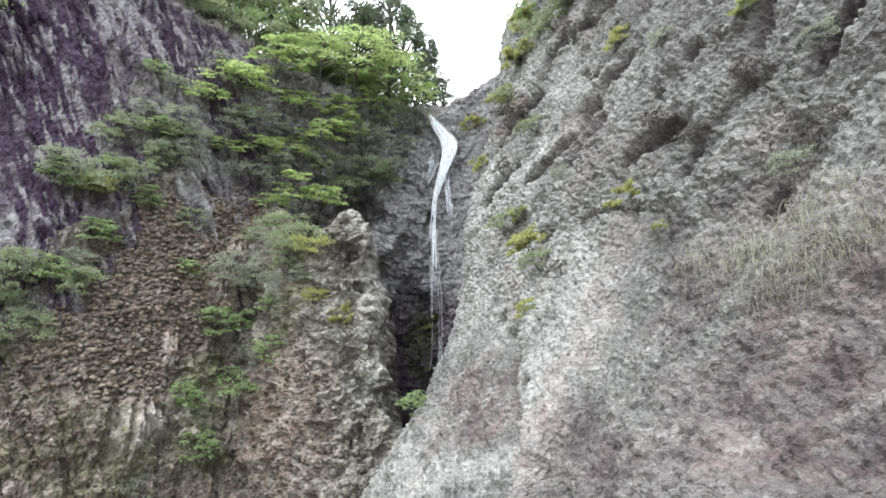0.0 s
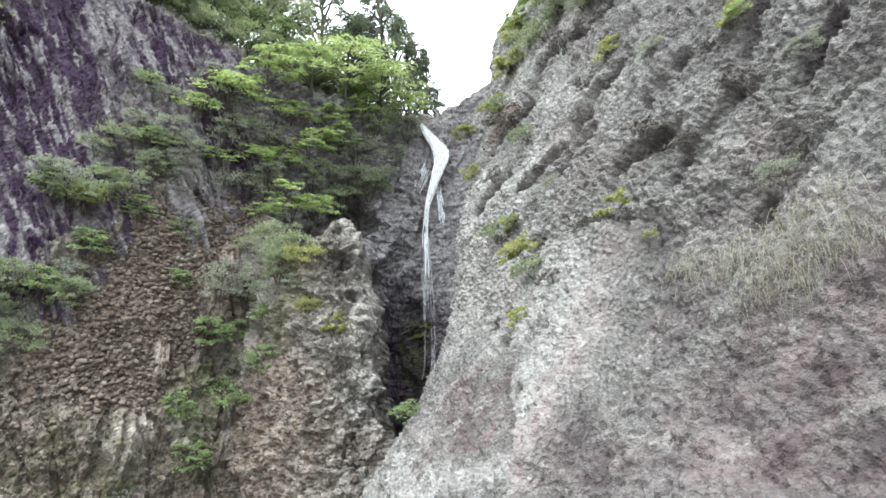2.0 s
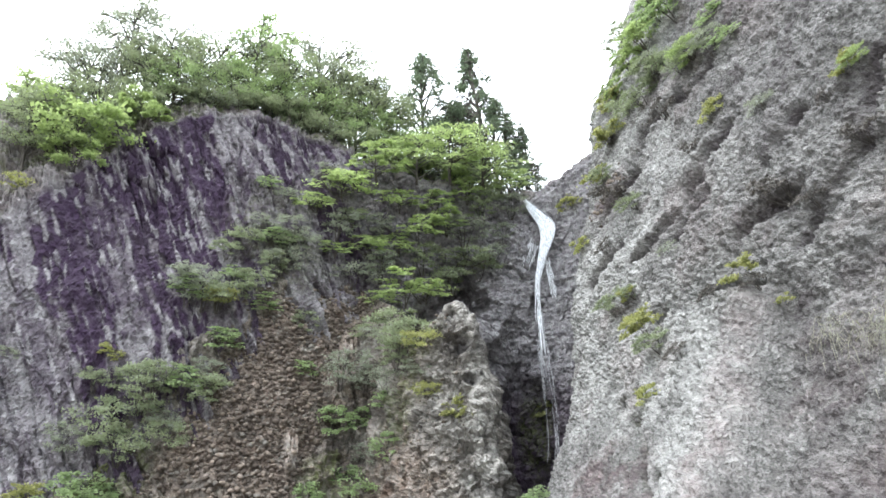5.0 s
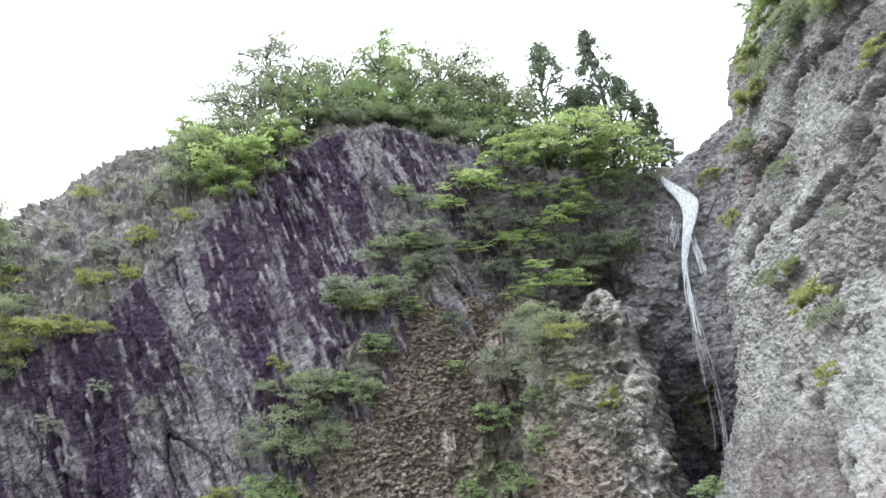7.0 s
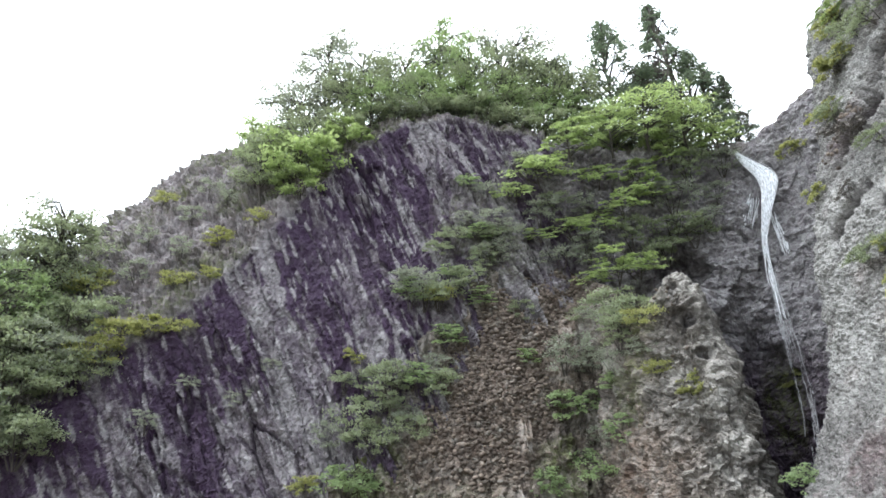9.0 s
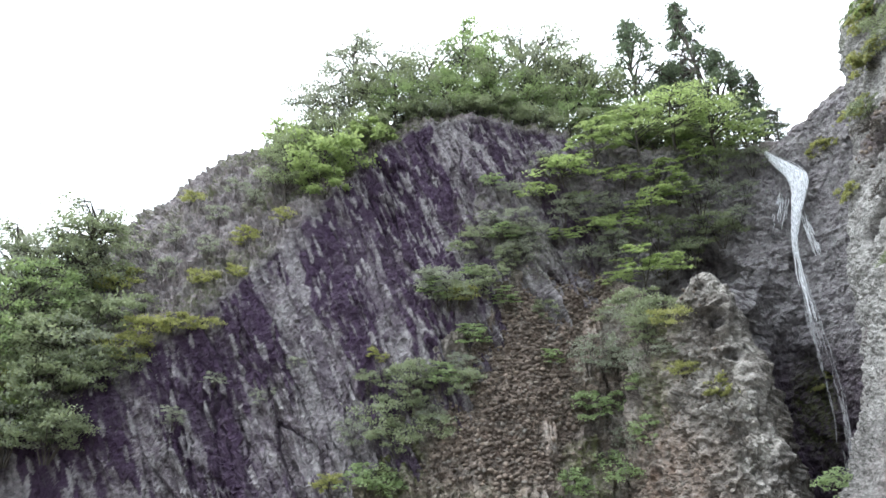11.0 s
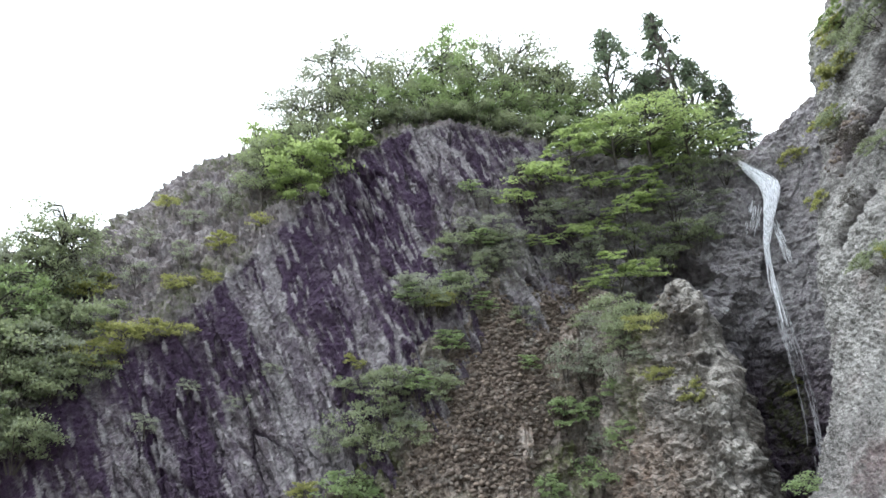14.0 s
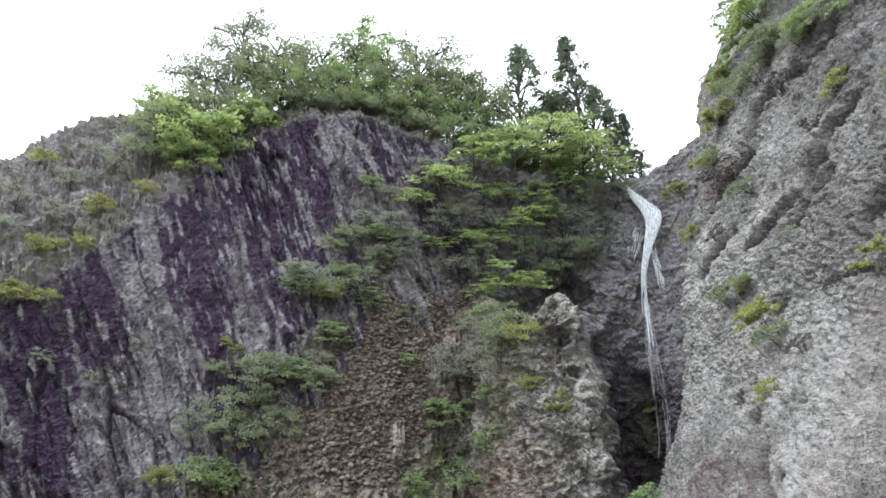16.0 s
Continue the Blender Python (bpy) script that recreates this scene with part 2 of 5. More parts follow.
def sheet(name, p, material, fields, flip=False, smooth=False):
    """A rock face from a grid of points (rows, columns, 3) with its fields of stain and painted shade."""
    r, c = p.shape[:2]
    i = np.arange(r * c).reshape(r, c)
    q = np.stack([i[:-1, :-1], i[:-1, 1:], i[1:, 1:], i[1:, :-1]], -1).reshape(-1, 4)
    me = mesh_of(name, p.reshape(-1, 3), q[:, ::-1] if flip else q, material, smooth)
    for key in ("stain_shade", "pale", "rust", "moss"):
        a = me.attributes.new(key, "FLOAT", "POINT")
        v = np.broadcast_to(np.asarray(fields.get(key, 0.0), np.float32), (r, c))
        a.data.foreach_set("value", np.clip(v, 0, 1).astype(np.float32).ravel())
    return tagged(new(name, me), kind="structure")


def polar(az, rho, z):
    a = np.radians(az)
    return np.stack([rho * np.sin(a), rho * np.cos(a), z + 0 * a], -1)


def push(p, amount):
    """Moves the points of a grid along its normals."""
    du, dv = np.gradient(p, axis=1), np.gradient(p, axis=0)
    n = np.cross(du, dv)
    n /= np.linalg.norm(n, axis=-1, keepdims=True) + 1e-9
    return p + n * amount[..., None]


# ---- the rock amphitheatre: wall, upper slope and plateau ----
RIM_Z = [(-110, 3), (-80, 4.2), (-70, 5.0), (-63.5, 6.4), (-60.6, 9.2), (-57, 11.2), (-53, 13.2), (-49.7, 15.9), (-45.8, 19.4), (-41, 24.4),
         (-35.3, 28.0), (-30, 29.3), (-21, 28.0), (-15, 26.8), (-8, 26.4), (-3.5, 26.4), (-1.6, 26.2), (-0.7, 25.3), (0.4, 25.9), (2, 28.0), (5, 29.0), (30, 33)]
SKY_Z = [(-110, 8), (-80, 12), (-70, 14.5), (-65, 17), (-60.5, 20.6), (-59, 23.5), (-55, 27.9), (-50, 31), (-45, 31), (-40, 30.6), (-30, 31),
         (-21, 29.4), (-15, 27.8), (-8, 27.6), (-3, 27.2), (-0.7, 25.8), (2, 28.8), (5, 30), (30, 38)]
RIM_R = [(-110, 40), (-63, 38), (-50, 36.5), (-41, 37), (-30, 37.5), (-20, 38), (-10, 40), (-3, 42), (5, 42), (30, 40)]
SLOPE = [(-110, 12), (-50, 12), (-43, 8), (-38, 5), (-10, 4), (5, 4), (30, 6)]      # how far back the skyline lies


def wall_range(az, z):
    """How far the wall stands from the middle of the amphitheatre."""
    rim, top = curve(RIM_R, az), curve(RIM_Z, az)
    lean = 0.17 * step(-14, -30, az) + 0.02
    return rim - lean * (top - z)


def wall_point(az, v):
    """v: 0 foot, 1 rim, 2 skyline, 3 far edge of the plateau, 4 behind."""
    top, sky, back = curve(RIM_Z, az), curve(SKY_Z, az), curve(SLOPE, az)
    foot = -1.5
    z = np.where(v < 1, foot + (top - foot) * v, top + (sky - top) * np.sin(np.clip(v - 1, 0, 1) * math.pi / 2) ** 0.9)
    z = np.where(v > 2, sky - 3 * (v - 2) ** 2, z)
    z = np.where(v > 3, sky - 3 - (sky - 1) * (v - 3), z)
    rho = np.where(v < 1, wall_range(az, z), curve(RIM_R, az) + back * np.clip(v - 1, 0, 1))
    rho = rho + np.where(v > 2, (np.clip(v, 2, 3) - 2) * 22, 0) + np.where(v > 3, (v - 3) * 8, 0)
    return rho, z


# mineral curtains and rain-washed plates of the wall: place along the leaning joints, half width, foot and top
CURTAINS = [(-14.2, 1.8, 15.6, 27.2), (-6.3, 0.5, 23.3, 27.2), (-19.7, 1.5, 17.3, 21.8), (-20.2, 1.2, 13.0, 17.0), (-20.1, 0.6, 8.0, 16.5), (-15.4, 1.2, 10.5, 16.6),
            (-25.8, 1.3, 9.8, 15.6), (-28.9, 1.5, 7.8, 13.6), (-31.0, 0.9, 5.2, 11.2), (-33.7, 0.8, 4.6, 9.8), (-36.4, 1.5, 1.5, 7.4), (-28.8, 0.7, -1.0, 7.0),
            (-11.3, 0.9, 19.5, 28.5), (-16.8, 1.0, 20.0, 27.0), (-4.2, 0.6, 23.0, 28.0), (-23.4, 0.5, 16.2, 18.6), (-31.8, 1.0, -1.0, 4.0)]
PLATES = [(-23.0, 1.1, -1.0, 15.3), (-18.1, 0.8, 10.0, 17.4), (-8.3, 0.35, 21.5, 29.0), (-9.6, 0.2, 21.0, 27.5), (-7.1, 0.25, 22.5, 28.0), (-4.9, 0.3, 22.5, 27.0), (-32.4, 0.35, 4.0, 9.2), (-27.3, 0.8, -1.0, 9.5), (-16.9, 0.35, 19.0, 26.5),
          (-25.6, 0.3, 10.5, 14.0), (-22.0, 0.5, 14.5, 18.5), (-12.2, 0.25, 18.5, 26.5)]


def slots(rows, u, z, jag):
    """Upright patches with torn edges."""
    out = np.zeros(u.shape)
    for at, half, z0, z1 in rows:
        inside = np.minimum(np.minimum(half - np.abs(u - at), 0.5 * (z - z0)), 0.5 * (z1 - z)) + jag
        out = np.maximum(out, step(-0.10, 0.10, inside))
    return out


def build_wall():
    az = np.concatenate([np.linspace(-108, -66, 90), np.linspace(-65.9, 7, 800), np.linspace(7.2, 30, 70)])
    v = np.concatenate([np.linspace(0, 0.12, 10), np.linspace(0.125, 1, 260), np.linspace(1.006, 2, 100), np.linspace(2.03, 3, 24), np.linspace(3.1, 4, 8)])
    A, V = np.meshgrid(az, v)
    rho, z = wall_point(A, V)
    arc = np.radians(A) * 36
    wallness = 1 - step(0.985, 1.02, V)
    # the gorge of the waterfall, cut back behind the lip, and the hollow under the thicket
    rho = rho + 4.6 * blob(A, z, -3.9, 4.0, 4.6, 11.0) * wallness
    rho = rho + 2.8 * blob(A, z, -8.3, 18.0, 2.6, 2.4) * wallness
    # the chute of the fall
    rho = rho + 0.7 * np.exp(-((A - curve(FALL_AZ, z)) / 0.9) ** 2) * wallness * step(8, 14, z)
    p = polar(A, rho, z)
    # leaning joint columns: ribs that run down and to the right
    bend = 0.55 * fbm(np.stack([arc * 0.12, 0 * A, z * 0.14], -1), 3, 0.5, 2)
    rib = arc + 0.40 * z + bend
    left = step(-12, -22, A)
    ribs = fbm(np.stack([rib * 0.75, rho * 0.12, z * 0.10], -1), 4, 0.55, 3, ridged=True)
    ribs2 = fbm(np.stack([rib * 2.3, rho * 0.2, z * 0.35], -1), 4, 0.6, 9, ridged=True)
    lump = fbm(p * 0.16, 4, 0.5, 21)
    rough = fbm(p * 0.9, 4, 0.6, 33)
    grit = fbm(p * 2.6, 4, 0.65, 44, ridged=True)
    bd1, bd2, bnum = cells(np.stack([rib * 0.80, rho * 0.2, z * 0.24], -1), 5)
    sd1, sd2, snum = cells(np.stack([rib * 2.0, rho * 0.5, z * 0.62], -1), 6)
    td1, td2, tnum = cells(np.stack([rib * 4.4, rho * 0.8, z * 1.05], -1), 14)
    cd1, cd2, cnum = cells(p * np.array([0.55, 0.55, 0.8]), 7)
    kd1, kd2, cnum2 = cells(p * np.array([1.4, 1.4, 1.7]), 18)
    jag = 0.75 * (bnum - 0.5) + 1.0 * (snum - 0.5) + 0.8 * (tnum - 0.5) + 0.35 * rough
    lean = arc + 0.40 * z
    plate = slots(PLATES, lean, z, jag) * left
    much = step(-0.35, 0.35, fbm(np.stack([arc * 0.16, 0 * A + 4, z * 0.12], -1), 3, 0.5, 8)) * (1 - 0.7 * plate)
    joint = step(0.12, 0.02, bd2 - bd1) * (0.25 + 0.75 * much) * left
    amount = -0.20 * joint * wallness
    amount = amount + wallness * left * (0.40 * ribs * (0.3 + 0.7 * much) + 0.24 * ribs2 * much + 0.75 * (bnum - 0.5) * (0.4 + 0.6 * much) + 0.42 * (snum - 0.5) * (0.25 + 0.75 * much)
                                         + 0.24 * (tnum - 0.5) * (0.3 + 0.7 * much))
    amount = amount + wallness * (1 - left) * (1 - 0.6 * step(-2.0, 0.5, A)) * (0.5 * (cnum - 0.5) + 0.3 * (cnum2 - 0.5) + 0.45 * fbm(p * 0.5, 4, 0.6, 41, ridged=True))
    amount = amount + 0.7 * lump * (0.6 + 0.4 * (1 - left)) * (1 - 0.5 * step(-2.0, 0.5, A)) + 0.30 * rough * (1 - 0.5 * plate) + 0.13 * grit
    amount = amount * step(3.0, 2.6, V)
    # broken ledges on the upper slope
    up = step(0.985, 1.03, V) * step(2.4, 2.0, V)
    led = fbm(np.stack([arc * 0.5, z * 1.1 + arc * 0.25, rho * 0.3], -1), 4, 0.6, 61, ridged=True)
    k1, k2, knum = cells(p * np.array([1.1, 1.1, 1.7]), 63)
    m1, m2, mnum = cells(p * np.array([2.6, 2.6, 3.4]), 65)
    amount = amount + up * (1 - 0.7 * step(-3.0, 0.5, A)) * (0.6 * led + 0.6 * (0.5 - k1) + 0.5 * (knum - 0.5) + 0.3 * (mnum - 0.5))
    amount = amount + 0.05 * (lattice(np.arange(A.size), 0 * np.arange(A.size), 0 * np.arange(A.size), 7).reshape(A.shape) - 0.5)
    p = push(p, amount)
    # dark mineral curtains, pale rain-washed plates, splinters between them
    streak = fbm(np.stack([rib * 0.95, 0 * A + 3, z * 0.28], -1), 5, 0.65, 73)
    dark = slots(CURTAINS, lean, z, jag) * left
    low = step(0.0, 0.10, fbm(np.stack([rib * 0.45, 0 * A + 9, z * 0.18], -1), 4, 0.6, 77) + 0.25 * jag) * step(-13, -17, A)
    dark = np.maximum(dark, 0.85 * low * (1 - 0.45 * plate))
    sliver = step(0.50, 0.62, ribs2 + 0.25 * (tnum - 0.5)) * step(-0.15, 0.25, fbm(np.stack([rib * 0.5, 0 * A + 2, z * 0.2], -1), 3, 0.5, 79))
    sliver = np.maximum(sliver, step(0.90, 0.94, tnum))
    dark = dark * (1 - 0.9 * sliver)
    pale = left * np.maximum(0.55 * plate, 0.55 * step(0.08, 0.2, streak + 0.3 * jag)) * (1 - dark)
    pale = np.maximum(pale, 0.9 * left * sliver)
    pale = np.maximum(pale, 0.8 * blob(A, z, 2.6, 25, 2.6, 4.0))
    pale = np.maximum(pale, (1 - left) * 0.8 * step(12, 17, z) * (0.35 + 0.65 * step(0.3, 0.6, cnum2)))
    pale = np.maximum(pale, (1 - left) * 1.0 * step(11, 14, z) * step(-9, -6, A) * step(-0.8, 0.0, rough))
    # the gorge's shadow painted dark into its wet rock
    wet_shade = 0.75 * (1 - left) * blob(A, z, -3.2, 5.0, 5.0, 9.0)
    moss = 0.8 * (1 - left) * blob(A, z, -1.9, 9.6, 1.9, 3.2) + 0.85 * up * step(-0.2, 0.4, fbm(p * 0.4, 3, 0.5, 81))
    moss = np.maximum(moss, 0.45 * left * blob(lean, z, -8.6, 19.5, 3.0, 4.0) * step(0.4, 0.6, bnum))
    return sheet("cliff_wall", p, M_WALL, {"stain_shade": np.maximum(np.maximum(dark, 0.6 * joint * left) * wallness, wet_shade), "pale": np.where(V > 0.99, 0.45 + 0.5 * step(0.4, 0.8, mnum), pale), "moss": moss,
                                           "rust": 0.35 * up})


FALL_AZ = [(-2, -1.2), (6.2, -0.9), (7.6, -0.65), (9.4, -0.42), (12, -0.6), (14.3, -0.83), (17, -0.96), (19.5, -0.67), (21.2, 0.03), (21.9, 0.41), (22.9, 0.75), (23.9, 0.3), (24.5, -0.54), (25.3, -1.28), (27, -1.4)]
wall = tagged(build_wall(), "tall dark columnar cliff with pale streaks and a broken upper slope", "cliff")

# ---- the rubbly spur in front of it, ending in a blunt pillar ----
SPUR_Z = [(-46, 0.0), (-41, 3.0), (-38, 6.5), (-33.6, 11.2), (-30.6, 13.2), (-27, 16.2), (-25, 17.5), (-20, 18.2), (-17.3, 17.2), (-15, 15.6), (-12.6, 13.2), (-11.2, 12.2), (-10.2, 12.7), (-9.3, 13.5), (-8.2, 13.6), (-7.4, 13.1), (-6.9, 12.2), (-6.4, 9.5), (-5.6, 4.0)]


def spur_point(az, v):
    top = curve(SPUR_Z, az)
    z = np.where(v < 1, -1.0 + (top + 1.0) * v, top + 0.8 * np.sin(np.clip(v - 1, 0, 1) * 1.5))
    nose = step(-18.5, -10.0, az)
    crest = (wall_range(az, top) + 0.3) * (1 - nose) + 29.7 * nose
    foot = crest - (0.30 * (1 - nose) + 0.10 * nose) * (top + 1)
    rho = foot + (crest - foot) * np.clip((z + 1) / (top + 1), 0, 1) ** 1.15 + 6.5 * np.clip(v - 1, 0, 1)
    return rho, z


def bare_rock(az, z):
    """Where pale bedrock shows through the rubble of the spur."""
    out = np.maximum(blob(az, z, -22.9, 7.0, 0.7, 1.3), blob(az, z, -17.2, 13.0, 2.4, 1.6))
    out = np.maximum(out, blob(az, z, -19.5, 10.8, 1.6, 1.2))
    out = np.maximum(out, blob(az, z, -24.5, 3.0, 2.2, 1.4))
    return np.maximum(out, blob(az, z, -14.5, 10.0, 1.2, 1.6))


def scree(az, z):
    """How thick the loose stones lie on the spur: a band that runs down its outer side, and a thin spread beside the pillar."""
    lo = -24.5 - (16.0 - z) * 0.86
    hi = curve([(-1, -27.5), (4.6, -23.6), (9.2, -19.4), (14.3, -17.6), (16, -16.5), (18.5, -17.5)], z)
    band = step(lo - 1.2, lo + 0.6, az) * step(hi + 1.5, hi - 0.5, az)
    return np.maximum(band * (0.15 + 0.85 * step(3.0, 6.5, z + 0.12 * (az + 30))), 0.42 * blob(az, z, -14.0, 4.0, 3.4, 4.5))


def build_spur():
    az = np.concatenate([np.linspace(-46, -40, 40), np.linspace(-39.95, -5.6, 430)])
    v = np.concatenate([np.linspace(0, 1, 240), np.linspace(1.01, 2.0, 36)])
    A, V = np.meshgrid(az, v)
    rho, z = spur_point(A, V)
    # the sheer side of the pillar towards the gorge
    rho = rho + 9.0 * step(-7.0, -5.6, A) ** 1.5
    # the pillar widens downwards
    p = polar(A + 2.8 * step(-15, -6.5, A) * np.clip((11.2 - z) / 9.5, 0, 1.1), rho, z)
    lump = fbm(p * 0.3, 4, 0.5, 121)
    rough = fbm(p * 1.1, 4, 0.55, 133)
    grit = fbm(p * 3.3, 3, 0.6, 144)
    sharp = fbm(p * 0.8, 5, 0.62, 147, ridged=True)
    e1, e2, num = cells(p * np.array([1.3, 1.3, 1.0]), 15)
    f1, f2, num2 = cells(p * 3.2, 17)
    h1, h2, num3 = cells(np.stack([A * 1.3 + z * 0.5, rho * 0.4, z * 0.55], -1), 19)
    split = -10.6 - 0.42 * (12.5 - z) + 1.4 * lump
    nose = step(split - 1.0, split + 0.8, A)
    loose = scree(A, z)
    bed = (1 - loose) * (1 - 0.5 * nose)
    amount = 0.55 * lump * (1 - 0.4 * nose) + 0.26 * rough * (1 - 0.5 * loose) * (1 - 0.4 * nose) + 0.16 * sharp + 0.10 * grit + 0.18 * (num - 0.5) + 0.12 * (0.5 - f1) + nose * (0.16 * sharp + 0.16 * (num - 0.5) + 0.16 * (num2 - 0.5) + 0.14 * (0.5 - f1))
    amount = amount + bed * (0.55 * (num3 - 0.5) + 0.3 * sharp + 0.14 * (num2 - 0.5))
    amount = amount + 0.35 * bare_rock(A, z) * (0.6 + fbm(np.stack([A * 2.2, 0 * A, z * 0.3], -1), 3, 0.6, 149, ridged=True))
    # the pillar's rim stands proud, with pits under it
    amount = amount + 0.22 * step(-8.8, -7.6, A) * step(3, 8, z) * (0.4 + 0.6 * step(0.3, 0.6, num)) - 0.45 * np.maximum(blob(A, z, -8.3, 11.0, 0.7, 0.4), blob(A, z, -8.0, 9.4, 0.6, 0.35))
    global SPUR_GRID
    amount = amount * (1 - 0.7 * step(0.97, 1.0, V))
    p = push(p, amount)
    SPUR_GRID = (az, v, p)
    slab = bare_rock(A, z)
    edge = step(-9.2, -7.6, A) * step(-6.6, -7.2, A) * step(2, 6, z)
    pale = 0.6 * slab + nose * (0.10 + 0.50 * step(-0.1, 0.3, fbm(p * 0.7, 3, 0.5, 151) + 0.3 * (num2 - 0.5))) + 0.45 * bed * step(0.05, 0.25, fbm(p * 0.5, 3, 0.5, 152) + 0.4 * (num3 - 0.5)) + 0.5 * edge
    # random stains; darker on the gorge side; shade painted into the pits
    stain_shade = step(-6.9, -6.2, A) * 0.45 + step(0.25, 0.5, fbm(p * 0.45, 3, 0.5, 153)) * 0.5 * (1 - loose) + 0.7 * np.maximum(blob(A, z, -8.3, 11.0, 0.7, 0.4), blob(A, z, -8.0, 9.4, 0.6, 0.35))
    rust = (1 - nose) * 0.35 + 0.4 * loose + 0.6 * blob(A, z, -13.0, 3.0, 3.4, 4.5)
    moss = 0.75 * step(0.0, 0.4, fbm(p * 0.35, 3, 0.5, 155)) * (1 - nose) * (1 - loose) + 0.8 * blob(A, z, -36, 6, 3, 4)
    return sheet("rock_spur", p, M_SPUR, {"pale": pale, "stain_shade": stain_shade, "rust": rust, "moss": moss})


spur = tagged(build_spur(), "brown rubbly rock spur ending in a pale blunt pillar", "rock spur")

# ---- the near cliff on the right ----
SHIFT_X = [(-2, -4.2), (0.8, -2.8), (4.45, -0.9), (7, 0), (12, 0.8), (17.4, 2.1), (24.8, 3.1), (27.6, 4.3), (46, 10)]
SHIFT_Y = [(-2, -5.5), (0.8, -4), (4.45, -2), (7, 0), (12, 1), (17.4, 2), (24.8, 4), (27.6, 5), (46, 10)]


def right_plan(s):
    """The cliff's line in plan; s runs from its far corner towards and past the viewer."""
    fine = np.linspace(-30, 50, 1600)
    turn = -np.radians(115) * step(1.2, -5.5, fine)
    head = math.atan2(-0.915, 0.403) + turn
    dx, dy = np.cos(head), np.sin(head)
    x, y = np.cumsum(dx) * 0.05, np.cumsum(dy) * 0.05
    k = np.argmin(np.abs(fine))
    return np.interp(s, fine, x - x[k] + 0.5), np.interp(s, fine, y - y[k] + 26.0)


def right_base(s, z):
    x, y = right_plan(s)
    return np.stack([x + curve(SHIFT_X, z), y + curve(SHIFT_Y, z), z + 0 * s], -1)


def edge_of(z):
    return curve([(-2, 9.9), (1, 10.1), (3, 10.5), (5.2, 10.8), (7.3, 11.8), (10, 12.2)], z)


# open cracks of the near cliff, as runs from place to place on its face
CRACKS = [[(4.0, 17.2), (4.9, 18.2), (6.4, 18.6), (9.1, 17.6), (9.9, 18.5)], [(4.6, 11.9), (6.2, 12.1), (8.0, 12.3), (9.0, 13.6), (10.3, 14.2)], [(1.2, 12.5), (2.2, 12.8), (3.7, 13.2)],
          [(12.9, 8.4), (14.2, 9.5), (14.9, 10.0), (15.5, 10.9), (15.9, 11.9)], [(7.6, 11.4), (8.2, 11.8), (9.1, 12.4)], [(12.2, 11.4), (13.4, 12.2)], [(14.9, 6.7), (16.3, 7.9)],
          [(1.6, 15.2), (2.9, 16.0), (4.4, 16.5)], [(10.6, 9.3), (11.8, 10.0), (13.0, 10.1)], [(16.6, 9.2), (17.6, 10.2)]]


def crack_field(S, Z, wander):
    """Distance to the nearest crack, and on which side of it."""
    near, side = np.full(S.shape, 9.0), np.zeros(S.shape)
    for run in CRACKS:
        for (a, b), (c, d) in zip(run[:-1], run[1:]):
            l = math.hypot(c - a, d - b)
            f = np.clip(((S - a) * (c - a) + (Z - b) * (d - b)) / l / l, 0, 1)
            off = np.hypot(S - a - f * (c - a), Z - b - f * (d - b))
            over = ((c - a) * (Z - b) - (d - b) * (S - a)) / l + wander
            dist = np.sqrt(np.maximum(off ** 2 - (over - wander) ** 2, 0) + over ** 2)
            side = np.where(dist < near, over, side)
            near = np.minimum(near, dist)
    return near, side


